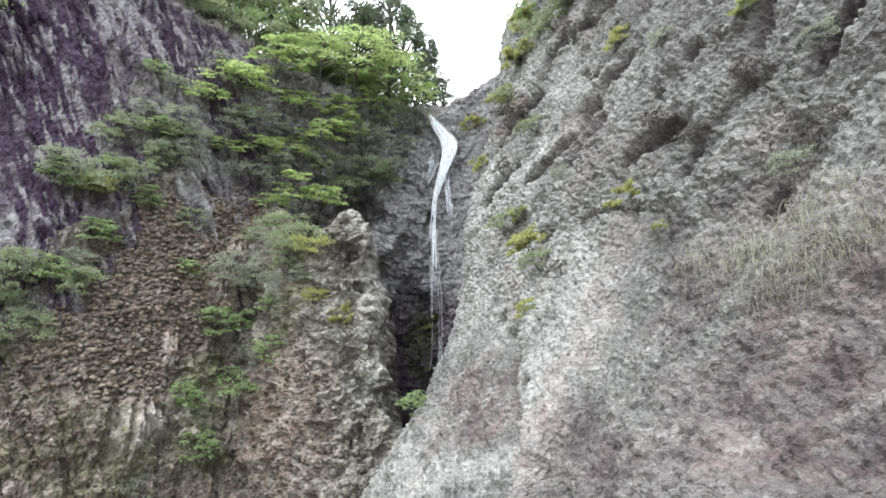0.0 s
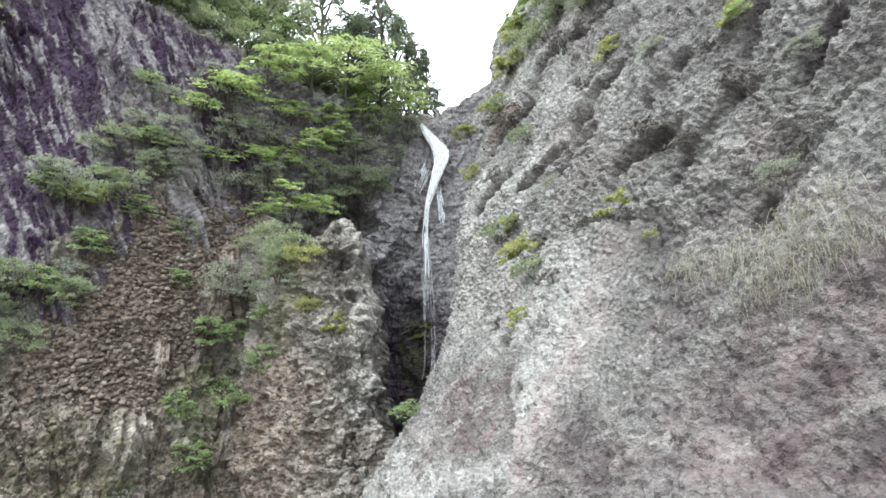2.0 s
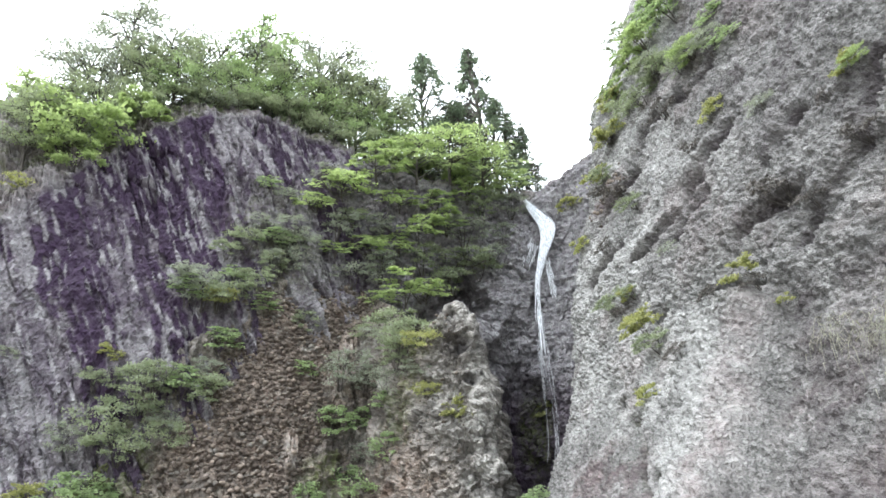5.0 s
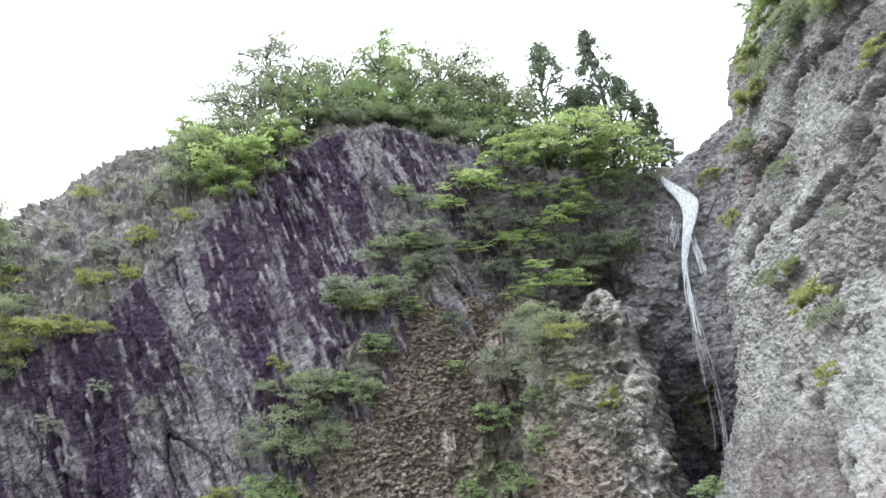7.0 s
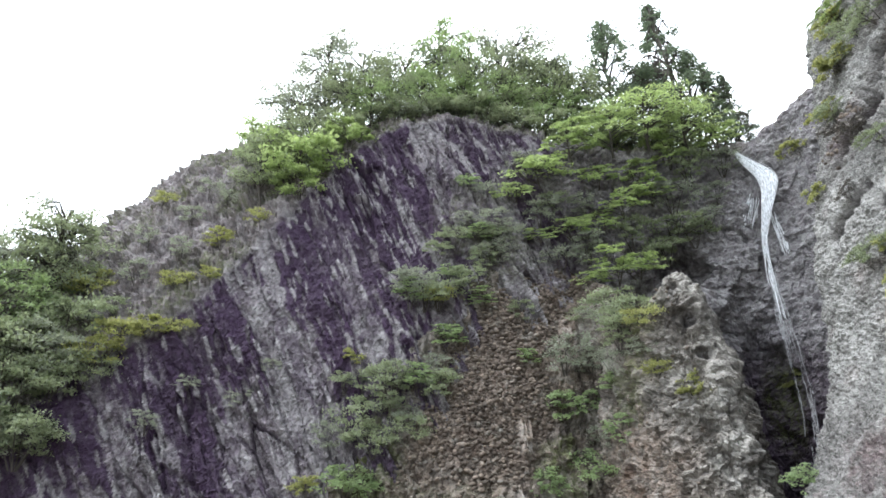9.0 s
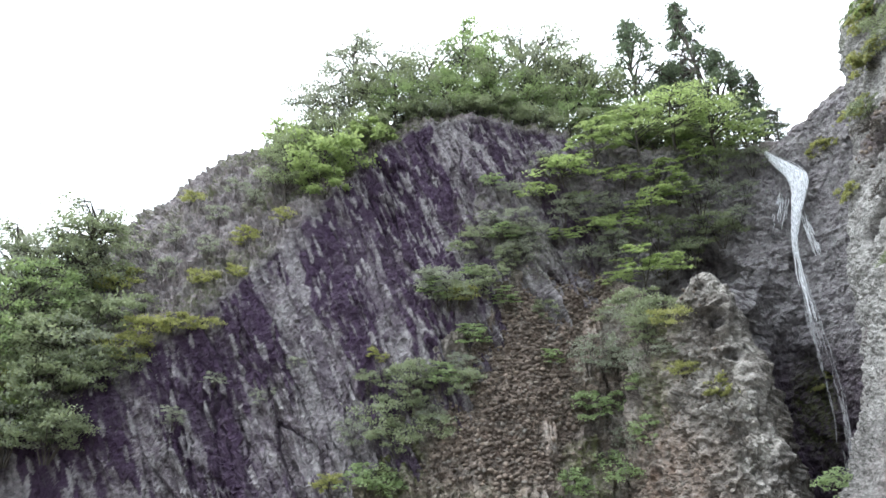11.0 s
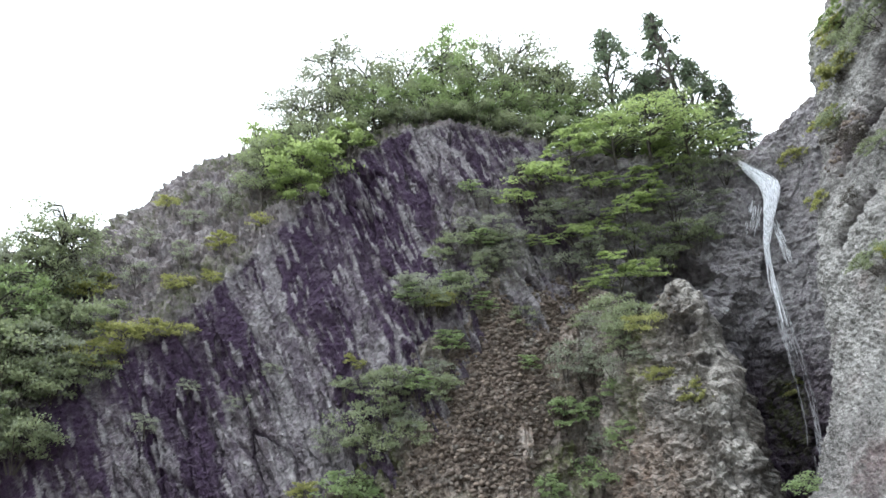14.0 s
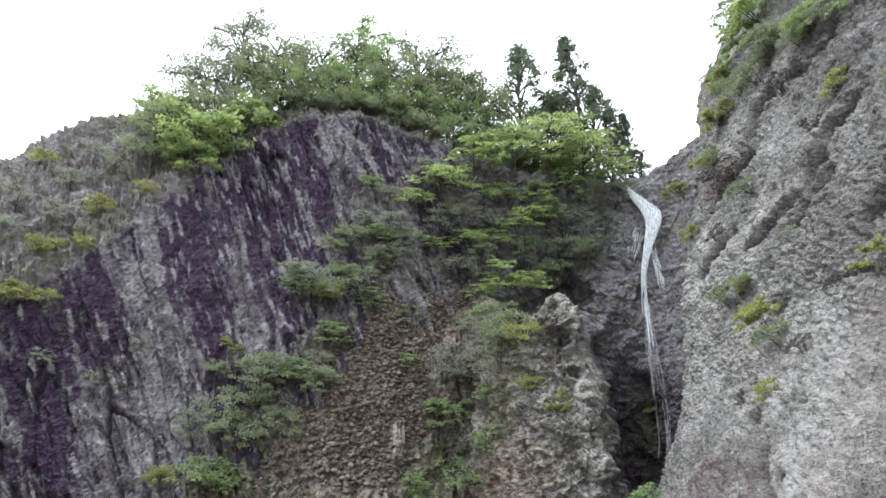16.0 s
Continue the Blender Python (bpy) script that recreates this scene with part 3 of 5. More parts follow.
def right_relief(S, Z, p):
    # the proud block with its cleft on one side and its edge on the other
    top = curve([(-30, 5), (5.5, 6.6), (6.8, 7.4), (8.0, 8.0), (9.4, 8.3), (11.2, 7.9), (12.4, 7.2), (46, 6)], S)
    edge = edge_of(Z) + 0.25 * fbm(p * 0.8, 3, 0.5, 199)
    line = curve([(-2, 10.4), (1.8, 9.7), (3.2, 8.2), (4.7, 7.0), (6.4, 6.5), (7.9, 6.7), (9, 7.2), (13, 8)], Z) + 0.15 * fbm(p * 1.1, 3, 0.5, 198)
    block = step(line, line + 0.3, S) * step(edge + 0.5, edge - 0.1, S) * step(top + 0.25, top - 0.25, Z)
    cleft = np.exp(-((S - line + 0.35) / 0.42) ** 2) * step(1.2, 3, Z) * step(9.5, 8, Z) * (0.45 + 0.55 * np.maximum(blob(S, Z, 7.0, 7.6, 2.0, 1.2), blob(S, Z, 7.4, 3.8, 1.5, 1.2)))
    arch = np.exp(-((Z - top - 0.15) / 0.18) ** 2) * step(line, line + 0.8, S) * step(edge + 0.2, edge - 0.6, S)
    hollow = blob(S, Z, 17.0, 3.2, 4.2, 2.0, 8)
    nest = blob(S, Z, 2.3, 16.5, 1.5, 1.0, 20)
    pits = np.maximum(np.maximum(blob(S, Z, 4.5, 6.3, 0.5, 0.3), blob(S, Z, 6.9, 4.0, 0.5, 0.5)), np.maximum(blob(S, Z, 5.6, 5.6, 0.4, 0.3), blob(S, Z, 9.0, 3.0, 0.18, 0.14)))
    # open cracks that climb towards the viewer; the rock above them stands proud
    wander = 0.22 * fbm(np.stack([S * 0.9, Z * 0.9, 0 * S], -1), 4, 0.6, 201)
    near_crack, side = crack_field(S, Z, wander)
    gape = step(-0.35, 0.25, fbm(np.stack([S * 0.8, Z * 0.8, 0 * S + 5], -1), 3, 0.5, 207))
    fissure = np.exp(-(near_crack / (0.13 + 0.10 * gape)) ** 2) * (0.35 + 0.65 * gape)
    ledge = np.exp(-(near_crack / 0.7) ** 2) * np.where(side > 0, 1.0, -1.0) * step(0.0, 0.15, np.abs(side))
    # ledges and lumps drawn out along the bedding, which climbs at about forty degrees
    along, across = S * 0.80 + Z * 0.60, -S * 0.60 + Z * 0.80
    bed = fbm(np.stack([along * 0.7, across * 1.5, 0 * S], -1), 4, 0.5, 221, ridged=True)
    lay = step(6.0, 12.0, S + 0.5 * Z) * 0.6 + 0.4
    q1, q2, qnum = cells(np.stack([along * 0.9, across * 2.1, 0 * S], -1), 23)
    d1, d2, num = cells(p * np.array([0.55, 0.55, 0.8]), 25)
    e1, e2, enum_ = cells(p * 2.3, 27)
    g1, g2, gnum = cells(p * 5.5, 29)
    w1, w2, wnum = cells(p * 8.5, 31)
    shelf = step(edge, edge + 0.4, S) * step(edge + 6, edge + 2, S) * step(8.2, 7.2, Z)
    calm = 1 - 0.55 * block - 0.4 * blob(S, Z, 4.0, 3.4, 4.5, 3.5)
    out = 0.75 * block - 1.25 * cleft - 0.55 * arch - 0.40 * shelf - 0.7 * hollow - 0.48 * fissure + 0.14 * ledge - 0.55 * pits
    out = out + 0.34 * fbm(p * 0.22, 4, 0.5, 211) + 0.13 * (num - 0.5) * lay + 0.15 * fbm(p * 1.3, 4, 0.55, 213) * calm + 0.08 * fbm(p * 1.7, 4, 0.55, 217, ridged=True) * calm
    out = out + calm * lay * 0.11 * bed + 0.15 * (0.5 - e1) + 0.05 * (enum_ - 0.5) + 0.18 * (0.5 - g1) + 0.04 * (gnum - 0.5) + 0.12 * (0.5 - w1)
    out = out + nest * (0.36 * (0.5 - e1) + 0.20 * (enum_ - 0.5))
    return out, block, np.maximum(np.maximum(cleft, 0.7 * arch), pits), hollow, fissure, nest, bed, qnum


def build_right():
    s = np.concatenate([np.linspace(-30, -6, 24), np.linspace(-5.8, -1.5, 36), np.linspace(-1.45, 8, 190), np.linspace(8.03, 19, 320), np.linspace(19.1, 46, 60)])
    z = np.concatenate([np.linspace(-1.5, 12, 360), np.linspace(12.05, 32, 280), np.linspace(32.3, 44, 30)])
    S, Z = np.meshgrid(s, z)
    p = right_base(S, Z)
    out, block, cleft, hollow, fissure, nest, bed, plate = right_relief(S, Z, p)
    p = push(p, out)
    n1, n2 = fbm(p * 0.5, 4, 0.55, 231), fbm(p * 0.25, 3, 0.5, 233)
    n3 = fbm(p * 1.1, 4, 0.6, 237)
    edge = edge_of(Z)
    beside = step(edge, edge + 0.4, S) * step(edge + 4.5, edge + 1.5, S) * step(8.2, 7.2, Z)
    arris = step(edge - 1.0, edge - 0.3, S) * step(edge + 0.3, edge, S) * step(8.0, 7.0, Z)
    # lichen patches; the lit block, arris, toe and far upper face painted paler too
    pale = 0.45 * step(-0.1, 0.35, n1 + 0.25 * (plate - 0.5)) + 0.7 * block * step(-0.5, 0.1, n1 + 0.2) + 0.5 * arris + 0.9 * step(9.5, 5.0, S) * step(4.5, 8.0, Z) * step(-0.5, 0.2, n3)
    pale = np.minimum(pale, 0.62) * (1 - 0.7 * beside)
    pale = np.maximum(pale, 1.0 * step(0.25, 0.7, blob(S, Z, 7.3, 1.62, 2.4, 0.42, 7) + 0.5 * n3))
    pale = np.maximum(pale, 0.7 * blob(S, Z, 2.5, 1.6, 3.0, 1.6) * step(-0.3, 0.2, n3))
    # a wet streak beside the block
    wet_shade = blob(S - 0.1 * (7 - Z), Z, 12.0, 6.2, 0.35, 1.8)
    # stains; shade painted into cracks, cleft, pits and hollow; darker beside the block
    stain_shade = 0.22 * step(9, 14, S) * step(-0.6, 0.2, n1) + 0.16 * step(7.5, 10.5, S) * step(9.5, 12, Z) + 0.5 * hollow * step(-0.5, 0.1, n3) + 0.75 * fissure + 0.95 * cleft + 0.35 * beside * step(-0.4, 0.2, n3) + 0.25 * step(0.2, 0.45, n2)
    # darker patches towards the viewer, and darker bedding grooves
    stain_shade = stain_shade + 0.30 * step(0.15, 0.45, n3) * step(7, 12, S) + 0.22 * step(0.2, 0.7, -bed)
    mauve = blob(S, Z, 5.4, 3.5, 3.4, 1.5, -12) * step(-0.35, 0.15, n3)
    stain_shade = np.maximum(stain_shade, np.maximum(0.55 * mauve, 0.7 * nest) * step(-0.6, -0.1, n1))
    stain_shade = np.maximum(stain_shade, 0.45 * blob(S, Z, 9.5, 19, 4, 3) * step(-0.2, 0.3, n1))
    for bs, bz, br in ((12.8, 10.1, 1.0), (15.1, 11.4, 1.0), (13.1, 13.8, 1.5), (16.0, 7.2, 0.9), (17.9, 9.0, 1.0)):
        stain_shade = np.maximum(stain_shade, 0.55 * blob(S, Z, bs, bz, br, 0.8 * br, 30) * step(-0.5, 0.1, n3))
    rust = 0.9 * hollow + 0.8 * nest + 1.0 * mauve + 0.45 * step(0.1, 0.4, fbm(p * 0.4, 3, 0.5, 239)) + 0.4 * blob(S, Z, 15, 1.5, 6, 3) + 0.5 * arris
    moss = 0.9 * step(-0.1, 0.3, n1) * np.maximum(blob(S, Z, 1.5, 25, 2.0, 6), blob(S, Z, 4.0, 30, 5, 4)) + 0.6 * cleft
    ob = sheet("cliff_near", p, M_RIGHT, {"pale": pale, "stain_shade": np.maximum(stain_shade, 0.35 * wet_shade), "rust": rust, "moss": moss}, True, True)
    global NEAR_GRID
    NEAR_GRID = (s, z, p)
    return ob


near = tagged(build_right(), "near cliff of grey lichened breccia with slanting fissures", "cliff")


# ---- ground ----
def build_ground():
    r = np.concatenate([np.linspace(0.0, 60, 70), np.geomspace(62, 3500, 30)])
    a = np.linspace(0, 2 * math.pi, 181)
    R, A = np.meshgrid(r, a)
    p = np.stack([R * np.cos(A), R * np.sin(A), 0 * R], -1)
    h = 0.25 * fbm(p * 0.25, 4, 0.5, 301) + 0.10 * fbm(p * 1.2, 3, 0.5, 303)
    p[..., 2] = -0.15 + h * step(1.0, 6.0, R)
    return sheet("ground", p, M_SPUR, {"pale": 0.3, "rust": 0.4, "moss": 0.6 * step(-0.1, 0.4, h / 0.2)})


tagged(build_ground(), "stony valley floor with patches of moss", "ground")


# ---- plants ----
def tube(points, radii, sides=6):
    """A tapered tube along points."""
    pts = np.asarray(points, float)
    d = np.gradient(pts, axis=0)
    d /= np.linalg.norm(d, axis=1, keepdims=True) + 1e-9
    ref = np.where(np.abs(d[:, 2:3]) > 0.9, [[1.0, 0, 0]], [[0, 0, 1.0]])
    a = np.cross(d, ref)
    a /= np.linalg.norm(a, axis=1, keepdims=True) + 1e-9
    b = np.cross(d, a)
    t = np.arange(sides) * 2 * math.pi / sides
    ring = a[:, None] * np.cos(t)[None, :, None] + b[:, None] * np.sin(t)[None, :, None]
    v = (pts[:, None] + ring * np.asarray(radii)[:, None, None]).reshape(-1, 3)
    i = np.arange(len(pts) * sides).reshape(len(pts), sides)
    j = np.roll(i, -1, axis=1)
    f = np.stack([i[:-1], j[:-1], j[1:], i[1:]], -1).reshape(-1, 4)
    return v, f


def join(pieces):
    vs, fs, n = [], [], 0
    for v, f in pieces:
        vs.append(v)
        fs.append(f + n)
        n += len(v)
    return np.concatenate(vs), np.concatenate(fs)


def graft(pieces):
    """Joins tubes into one growth: each later one is knit to the nearest place of those before it."""
    v, f = pieces[0]
    for w, g in pieces[1:]:
        near = np.argsort(((v - w[0]) ** 2).sum(1))[:2]
        knit = np.array([[near[0], near[1], len(v) + 1, len(v)]])
        f = np.concatenate([f, g + len(v), knit])
        v = np.concatenate([v, w])
    return v, f


def leaves(centres, size, tilt, rng, long=1.6):
    """One bent diamond a leaf, at each centre; tilt: degrees by which it strays from lying flat."""
    n = len(centres)
    yaw = rng.uniform(0, 2 * math.pi, n)
    lean = np.radians(rng.normal(0, tilt, (n, 2)))
    a = np.stack([np.cos(yaw), np.sin(yaw), np.tan(np.clip(lean[:, 0], -1.4, 1.4))], -1)
    a /= np.linalg.norm(a, axis=1, keepdims=True)
    b = np.stack([-np.sin(yaw), np.cos(yaw), np.tan(np.clip(lean[:, 1], -1.4, 1.4))], -1)
    b /= np.linalg.norm(b, axis=1, keepdims=True)
    s = size * rng.uniform(0.6, 1.35, n)[:, None]
    tip, side = a * s * long * 0.5, b * s * 0.5
    v = np.stack([centres - tip, centres + side - tip * 0.1, centres + tip - [0, 0, 0.1 * size], centres - side - tip * 0.1], 1).reshape(-1, 3)
    return v, np.arange(4 * n).reshape(n, 4)


def crown_points(rng, h, r, base, style, count):
    """Leaf places and limb ends of a crown."""
    clumps = {"maple": 44, "broad": 64, "shrub": 26, "pine": 46, "low": 10}[style]
    ends, pts = [], []
    side = rng.normal(0, 0.18 * r, 2)
    per = count // clumps
    for k in range(clumps):
        a = k * 2.4 + rng.uniform(-0.5, 0.5)
        f = (k + 0.5) / clumps
        if style == "pine":
            zz = base + (h - base) * f ** 0.9
            rr = r * (1.02 - f) ** 0.8 * rng.uniform(0.3, 1.0)
            c = np.array([rr * math.cos(a), rr * math.sin(a), zz - 0.15 * rr])
            rad = np.array([0.30, 0.30, 0.05]) * (r / 1.9) * (1.1 - 0.6 * f)
        elif style == "maple":
            # flat sprays in tiers under a domed top
            t = (math.floor(6 * rng.uniform()) + rng.normal(0.5, 0.18)) / 6
            rr = r * math.sqrt(rng.uniform(0.03, 1.0)) * math.sqrt(max(0.08, 1 - 0.85 * t * t))
            c = np.array([rr * math.cos(a), rr * math.sin(a), base + (h - base) * t - 0.13 * rr])
            rad = np.array([0.27 * r, 0.27 * r, 0.028 * r]) * rng.uniform(0.55, 1.25)
        else:
            zz = base + (h - base) * (0.10 + 0.80 * rng.uniform(0, 1) ** 0.8)
            t = (zz - base) / (h - base)
            rr = r * math.sqrt(rng.uniform(0.05, 1.0)) * math.sqrt(max(0.12, 1 - (1.7 * t - 0.75) ** 2))
            c = np.array([rr * math.cos(a), rr * math.sin(a), zz])
            rad = np.array([0.22, 0.22, 0.10]) * r * rng.uniform(0.6, 1.4)
        c[:2] += side * (c[2] - base) / (h - base)
        if style == "maple" and rng.uniform() < 0.12:
            continue
        ends.append(c)
        if style == "maple":
            # leaves along the twigs of a fan that droops at its rim
            twig = rng.integers(0, 9, per)
            dirs = rng.uniform(0, 2 * math.pi, 9)
            out = rng.uniform(0.05, 1.15, per) ** 0.7
            ang = dirs[twig] + rng.normal(0, 0.20, per)
            q = np.stack([out * np.cos(ang), out * np.sin(ang), rng.normal(0, 0.55, per) - 1.6 * out * out], -1)
            pts.append(c + q * rad + rng.normal(0, 0.012 * r, (per, 3)))
        else:
            q = rng.normal(0, 0.55, (per, 3))
            q[:, 2] = np.where(q[:, 2] < 0, q[:, 2] * 0.6, q[:, 2])
            pts.append(c + q * rad + rng.normal(0, 0.035 * r, (per, 3)) * [1, 1, 0.6])
    return np.array(ends), np.concatenate(pts)


def make_plant(name, kind_style, h, r, seed, leaf_mat, count, leaf=0.13, trunk=0.07, label="", category="tree", stems=1):
    """A plant at the origin: trunk or stems with limbs, and a crown of many leaves."""
    rng = np.random.default_rng(seed)
    base = {"maple": 0.35, "broad": 0.14, "shrub": 0.08, "pine": 0.15, "low": 0.03}[kind_style] * h
    ends, pts = crown_points(rng, h, r, base, kind_style, count)
    lean = rng.normal(0, 0.05 * h, 2)
    top = tagged(new(name), label, category)
    for s in range(stems):
        bits = []
        off = np.array([rng.normal(0, 0.15 * r), rng.normal(0, 0.15 * r)]) if stems > 1 else np.zeros(2)
        line = np.array([[lean[0] * f + off[0] * (0.3 + 2 * f) + 0.04 * h * math.sin(3 * f + s), lean[1] * f + off[1] * (0.3 + 2 * f), h * 0.92 * f - 0.25] for f in np.linspace(0, 1, 7)])
        bits.append(tube(line, np.linspace(trunk, trunk * 0.25, 7)))
        arms = []
        for e in ends[s::stems * (1 if kind_style in ("pine", "low") else 2)]:
            f = np.clip((e[2] - 0.35 * np.hypot(*e[:2]) + 0.25) / (0.92 * h), 0.12, 0.9)
            start = np.array([np.interp(f * 6, range(7), line[:, j]) for j in range(3)])
            mid = (start + e) / 2 + [0, 0, 0.08 * h]
            arm = [tube([start, mid, e], [trunk * 0.45, trunk * 0.28, trunk * 0.1], 5)]
            for w in range(4 if stems == 1 else 2):
                g = e + rng.normal(0, 0.18 * r, 3) * [1, 1, 0.5]
                arm.append(tube([mid, (mid + g) / 2 + [0, 0, 0.03], g], [trunk * 0.2, trunk * 0.14, trunk * 0.06], 4))
            arms.append(graft(arm))
        if stems > 1:
            bits += arms
        v, f = graft(bits)
        stem = part("trunk" if stems == 1 else "stem", mesh_of("stem", v, f, M_BARK, True), top)
        if stems == 1:
            for v, f in arms:
                part("limb", mesh_of("limb", v, f, M_BARK, True), stem)
    tilt = {"maple": 22, "broad": 45, "shrub": 42, "pine": 40, "low": 45}[kind_style]
    v, f = leaves(pts, leaf, tilt, rng, 2.4 if kind_style == "pine" else 1.5)
    part("crown", mesh_of("crown", v, f, leaf_mat), top)
    return top


PLANTS = {}


def stock(key, *args, **kw):
    """A few kinds of plant are grown once; the rest are copies of these."""
    PLANTS.setdefault(key, []).append([make_plant(*args, **kw), 0])


def root_plant(key, x, y, z, size=1.0, lean=0.0, out=0.0, group=""):
    """Roots a plant at a place; lean: degrees by which it reaches out of the rock, towards the open valley."""
    kinds = PLANTS[key]
    total = sum(n for _, n in kinds)
    slot = kinds[(total * 7 // 3) % len(kinds)]
    top, used = slot
    to = Vector((-x, -y, 0)).normalized()
    if key in ("tuft", "grass", "twig") or x > 1.5:
        to = Vector((-0.85, -0.5, 0)).normalized()
    turn = 0.0 if key == "grass" else (total * 137.5 + x * 31) % 360
    if key == "grass":
        turn = math.degrees(math.atan2(to.y, to.x)) + (total * 37) % 40 - 20
    m = Matrix.Translation(Vector((x, y, z)) + to * out * size) @ Matrix.Rotation(radians(lean), 4, Vector((0, 0, 1)).cross(to))
    m = m @ pose(0, 0, 0, 0, 0, turn) @ Matrix.Diagonal((size, size, size, 1))
    ob = copy_thing(top, m) if used else top
    ob.matrix_basis = m
    slot[1] += 1
    return tagged(ob, group=group)


stock("tree_a", "tree", "broad", 4.6, 1.9, 1, M_LEAF_GREEN, 5850, 0.078, 0.09, "fresh green broadleaf tree on the cliff top", "tree")
stock("tree_a", "tree", "broad", 3.91, 2.09, 31, M_LEAF_GREEN, 5760, 0.078, 0.09, "fresh green broadleaf tree on the cliff top", "tree")
stock("tree_a", "tree", "broad", 5.29, 1.61, 51, M_LEAF_GREEN, 6480, 0.078, 0.09, "fresh green broadleaf tree on the cliff top", "tree")
stock("tree_b", "tree", "broad", 4.8, 1.8, 2, M_LEAF_DARK, 5700, 0.075, 0.10, "dark green broadleaf tree on the cliff top", "tree")
stock("tree_b", "tree", "broad", 4.08, 1.98, 32, M_LEAF_DARK, 5520, 0.075, 0.10, "dark green broadleaf tree on the cliff top", "tree")
stock("tree_b", "tree", "broad", 5.52, 1.53, 52, M_LEAF_DARK, 6210, 0.075, 0.10, "dark green broadleaf tree on the cliff top", "tree")
stock("tree_c", "tree", "broad", 5.0, 1.7, 3, M_LEAF_GREY, 4590, 0.075, 0.09, "thin grey-green tree on the cliff top", "tree")
stock("tree_c", "tree", "broad", 4.25, 1.87, 33, M_LEAF_GREY, 3672, 0.075, 0.09, "thin grey-green tree on the cliff top", "tree")
stock("tree_c", "tree", "broad", 5.75, 1.44, 53, M_LEAF_GREY, 4131, 0.075, 0.09, "thin grey-green tree on the cliff top", "tree")
stock("pine", "pine_tree", "pine", 6.0, 2.29, 4, M_LEAF_PINE, 4400, 0.060, 0.10, "dark pine tree above the waterfall", "pine tree")
stock("pine", "pine_tree", "pine", 5.10, 2.52, 34, M_LEAF_PINE, 3800, 0.060, 0.10, "dark pine tree above the waterfall", "pine tree")
stock("pine", "pine_tree", "pine", 6.90, 1.94, 54, M_LEAF_PINE, 4000, 0.060, 0.10, "dark pine tree above the waterfall", "pine tree")
stock("maple", "maple_tree", "maple", 2.9, 2.5, 5, M_LEAF_LIME, 5600, 0.078, 0.08, "lime green maple with flat leaf sprays on the ledge", "maple tree")
stock("maple", "maple_tree", "maple", 2.5, 2.7, 35, M_LEAF_LIME, 4800, 0.078, 0.08, "lime green maple with flat leaf sprays on the ledge", "maple tree")
stock("spray", "maple_sapling", "maple", 1.5, 1.4, 6, M_LEAF_LIME, 2989, 0.085, 0.035, "small lime green maple growing out of the rock", "sapling", stems=2)
stock("spray", "maple_sapling", "maple", 1.27, 1.54, 36, M_LEAF_LIME, 2392, 0.085, 0.035, "small lime green maple growing out of the rock", "sapling", stems=2)
stock("spray", "maple_sapling", "maple", 1.72, 1.19, 56, M_LEAF_LIME, 2691, 0.085, 0.035, "small lime green maple growing out of the rock", "sapling", stems=2)
stock("green", "maple_sapling", "maple", 1.7, 1.3, 7, M_LEAF_GREEN, 2600, 0.085, 0.035, "small fresh green maple growing out of the rock", "sapling", stems=2)
stock("green", "maple_sapling", "maple", 1.44, 1.43, 37, M_LEAF_GREEN, 2080, 0.085, 0.035, "small fresh green maple growing out of the rock", "sapling", stems=2)
stock("green", "maple_sapling", "maple", 1.95, 1.10, 57, M_LEAF_GREEN, 2340, 0.085, 0.035, "small fresh green maple growing out of the rock", "sapling", stems=2)
stock("shrub", "shrub", "shrub", 1.7, 1.3, 8, M_LEAF_DARK, 2375, 0.072, 0.03, "dull green shrub rooted in the cliff", "shrub", stems=4)
stock("shrub", "shrub", "shrub", 1.44, 1.43, 38, M_LEAF_DARK, 1900, 0.072, 0.03, "dull green shrub rooted in the cliff", "shrub", stems=4)
stock("shrub", "shrub", "shrub", 1.95, 1.10, 58, M_LEAF_DARK, 2137, 0.072, 0.03, "dull green shrub rooted in the cliff", "shrub", stems=4)
stock("grey", "shrub", "shrub", 1.6, 1.3, 9, M_LEAF_GREY, 2000, 0.066, 0.03, "grey-green shrub rooted in the cliff", "shrub", stems=4)
stock("grey", "shrub", "shrub", 1.36, 1.43, 39, M_LEAF_GREY, 1600, 0.066, 0.03, "grey-green shrub rooted in the cliff", "shrub", stems=4)
stock("grey", "shrub", "shrub", 1.84, 1.10, 59, M_LEAF_GREY, 1800, 0.066, 0.03, "grey-green shrub rooted in the cliff", "shrub", stems=4)
stock("yellow", "shrub", "shrub", 1.2, 1.2, 10, M_LEAF_YELLOW, 2200, 0.080, 0.025, "yellow-green shrub on the rocky slope", "shrub", stems=4)
stock("yellow", "shrub", "shrub", 1.02, 1.32, 40, M_LEAF_YELLOW, 1760, 0.080, 0.025, "yellow-green shrub on the rocky slope", "shrub", stems=4)
stock("yellow", "shrub", "shrub", 1.38, 1.02, 60, M_LEAF_YELLOW, 1980, 0.080, 0.025, "yellow-green shrub on the rocky slope", "shrub", stems=4)
stock("tuft", "cliff_plant", "low", 0.6, 0.6, 11, M_LEAF_YELLOW, 900, 0.07, 0.012, "small yellow-green plant in a rock cleft", "plant", stems=3)
stock("tuft", "cliff_plant", "low", 0.51, 0.66, 41, M_LEAF_YELLOW, 720, 0.07, 0.012, "small yellow-green plant in a rock cleft", "plant", stems=3)


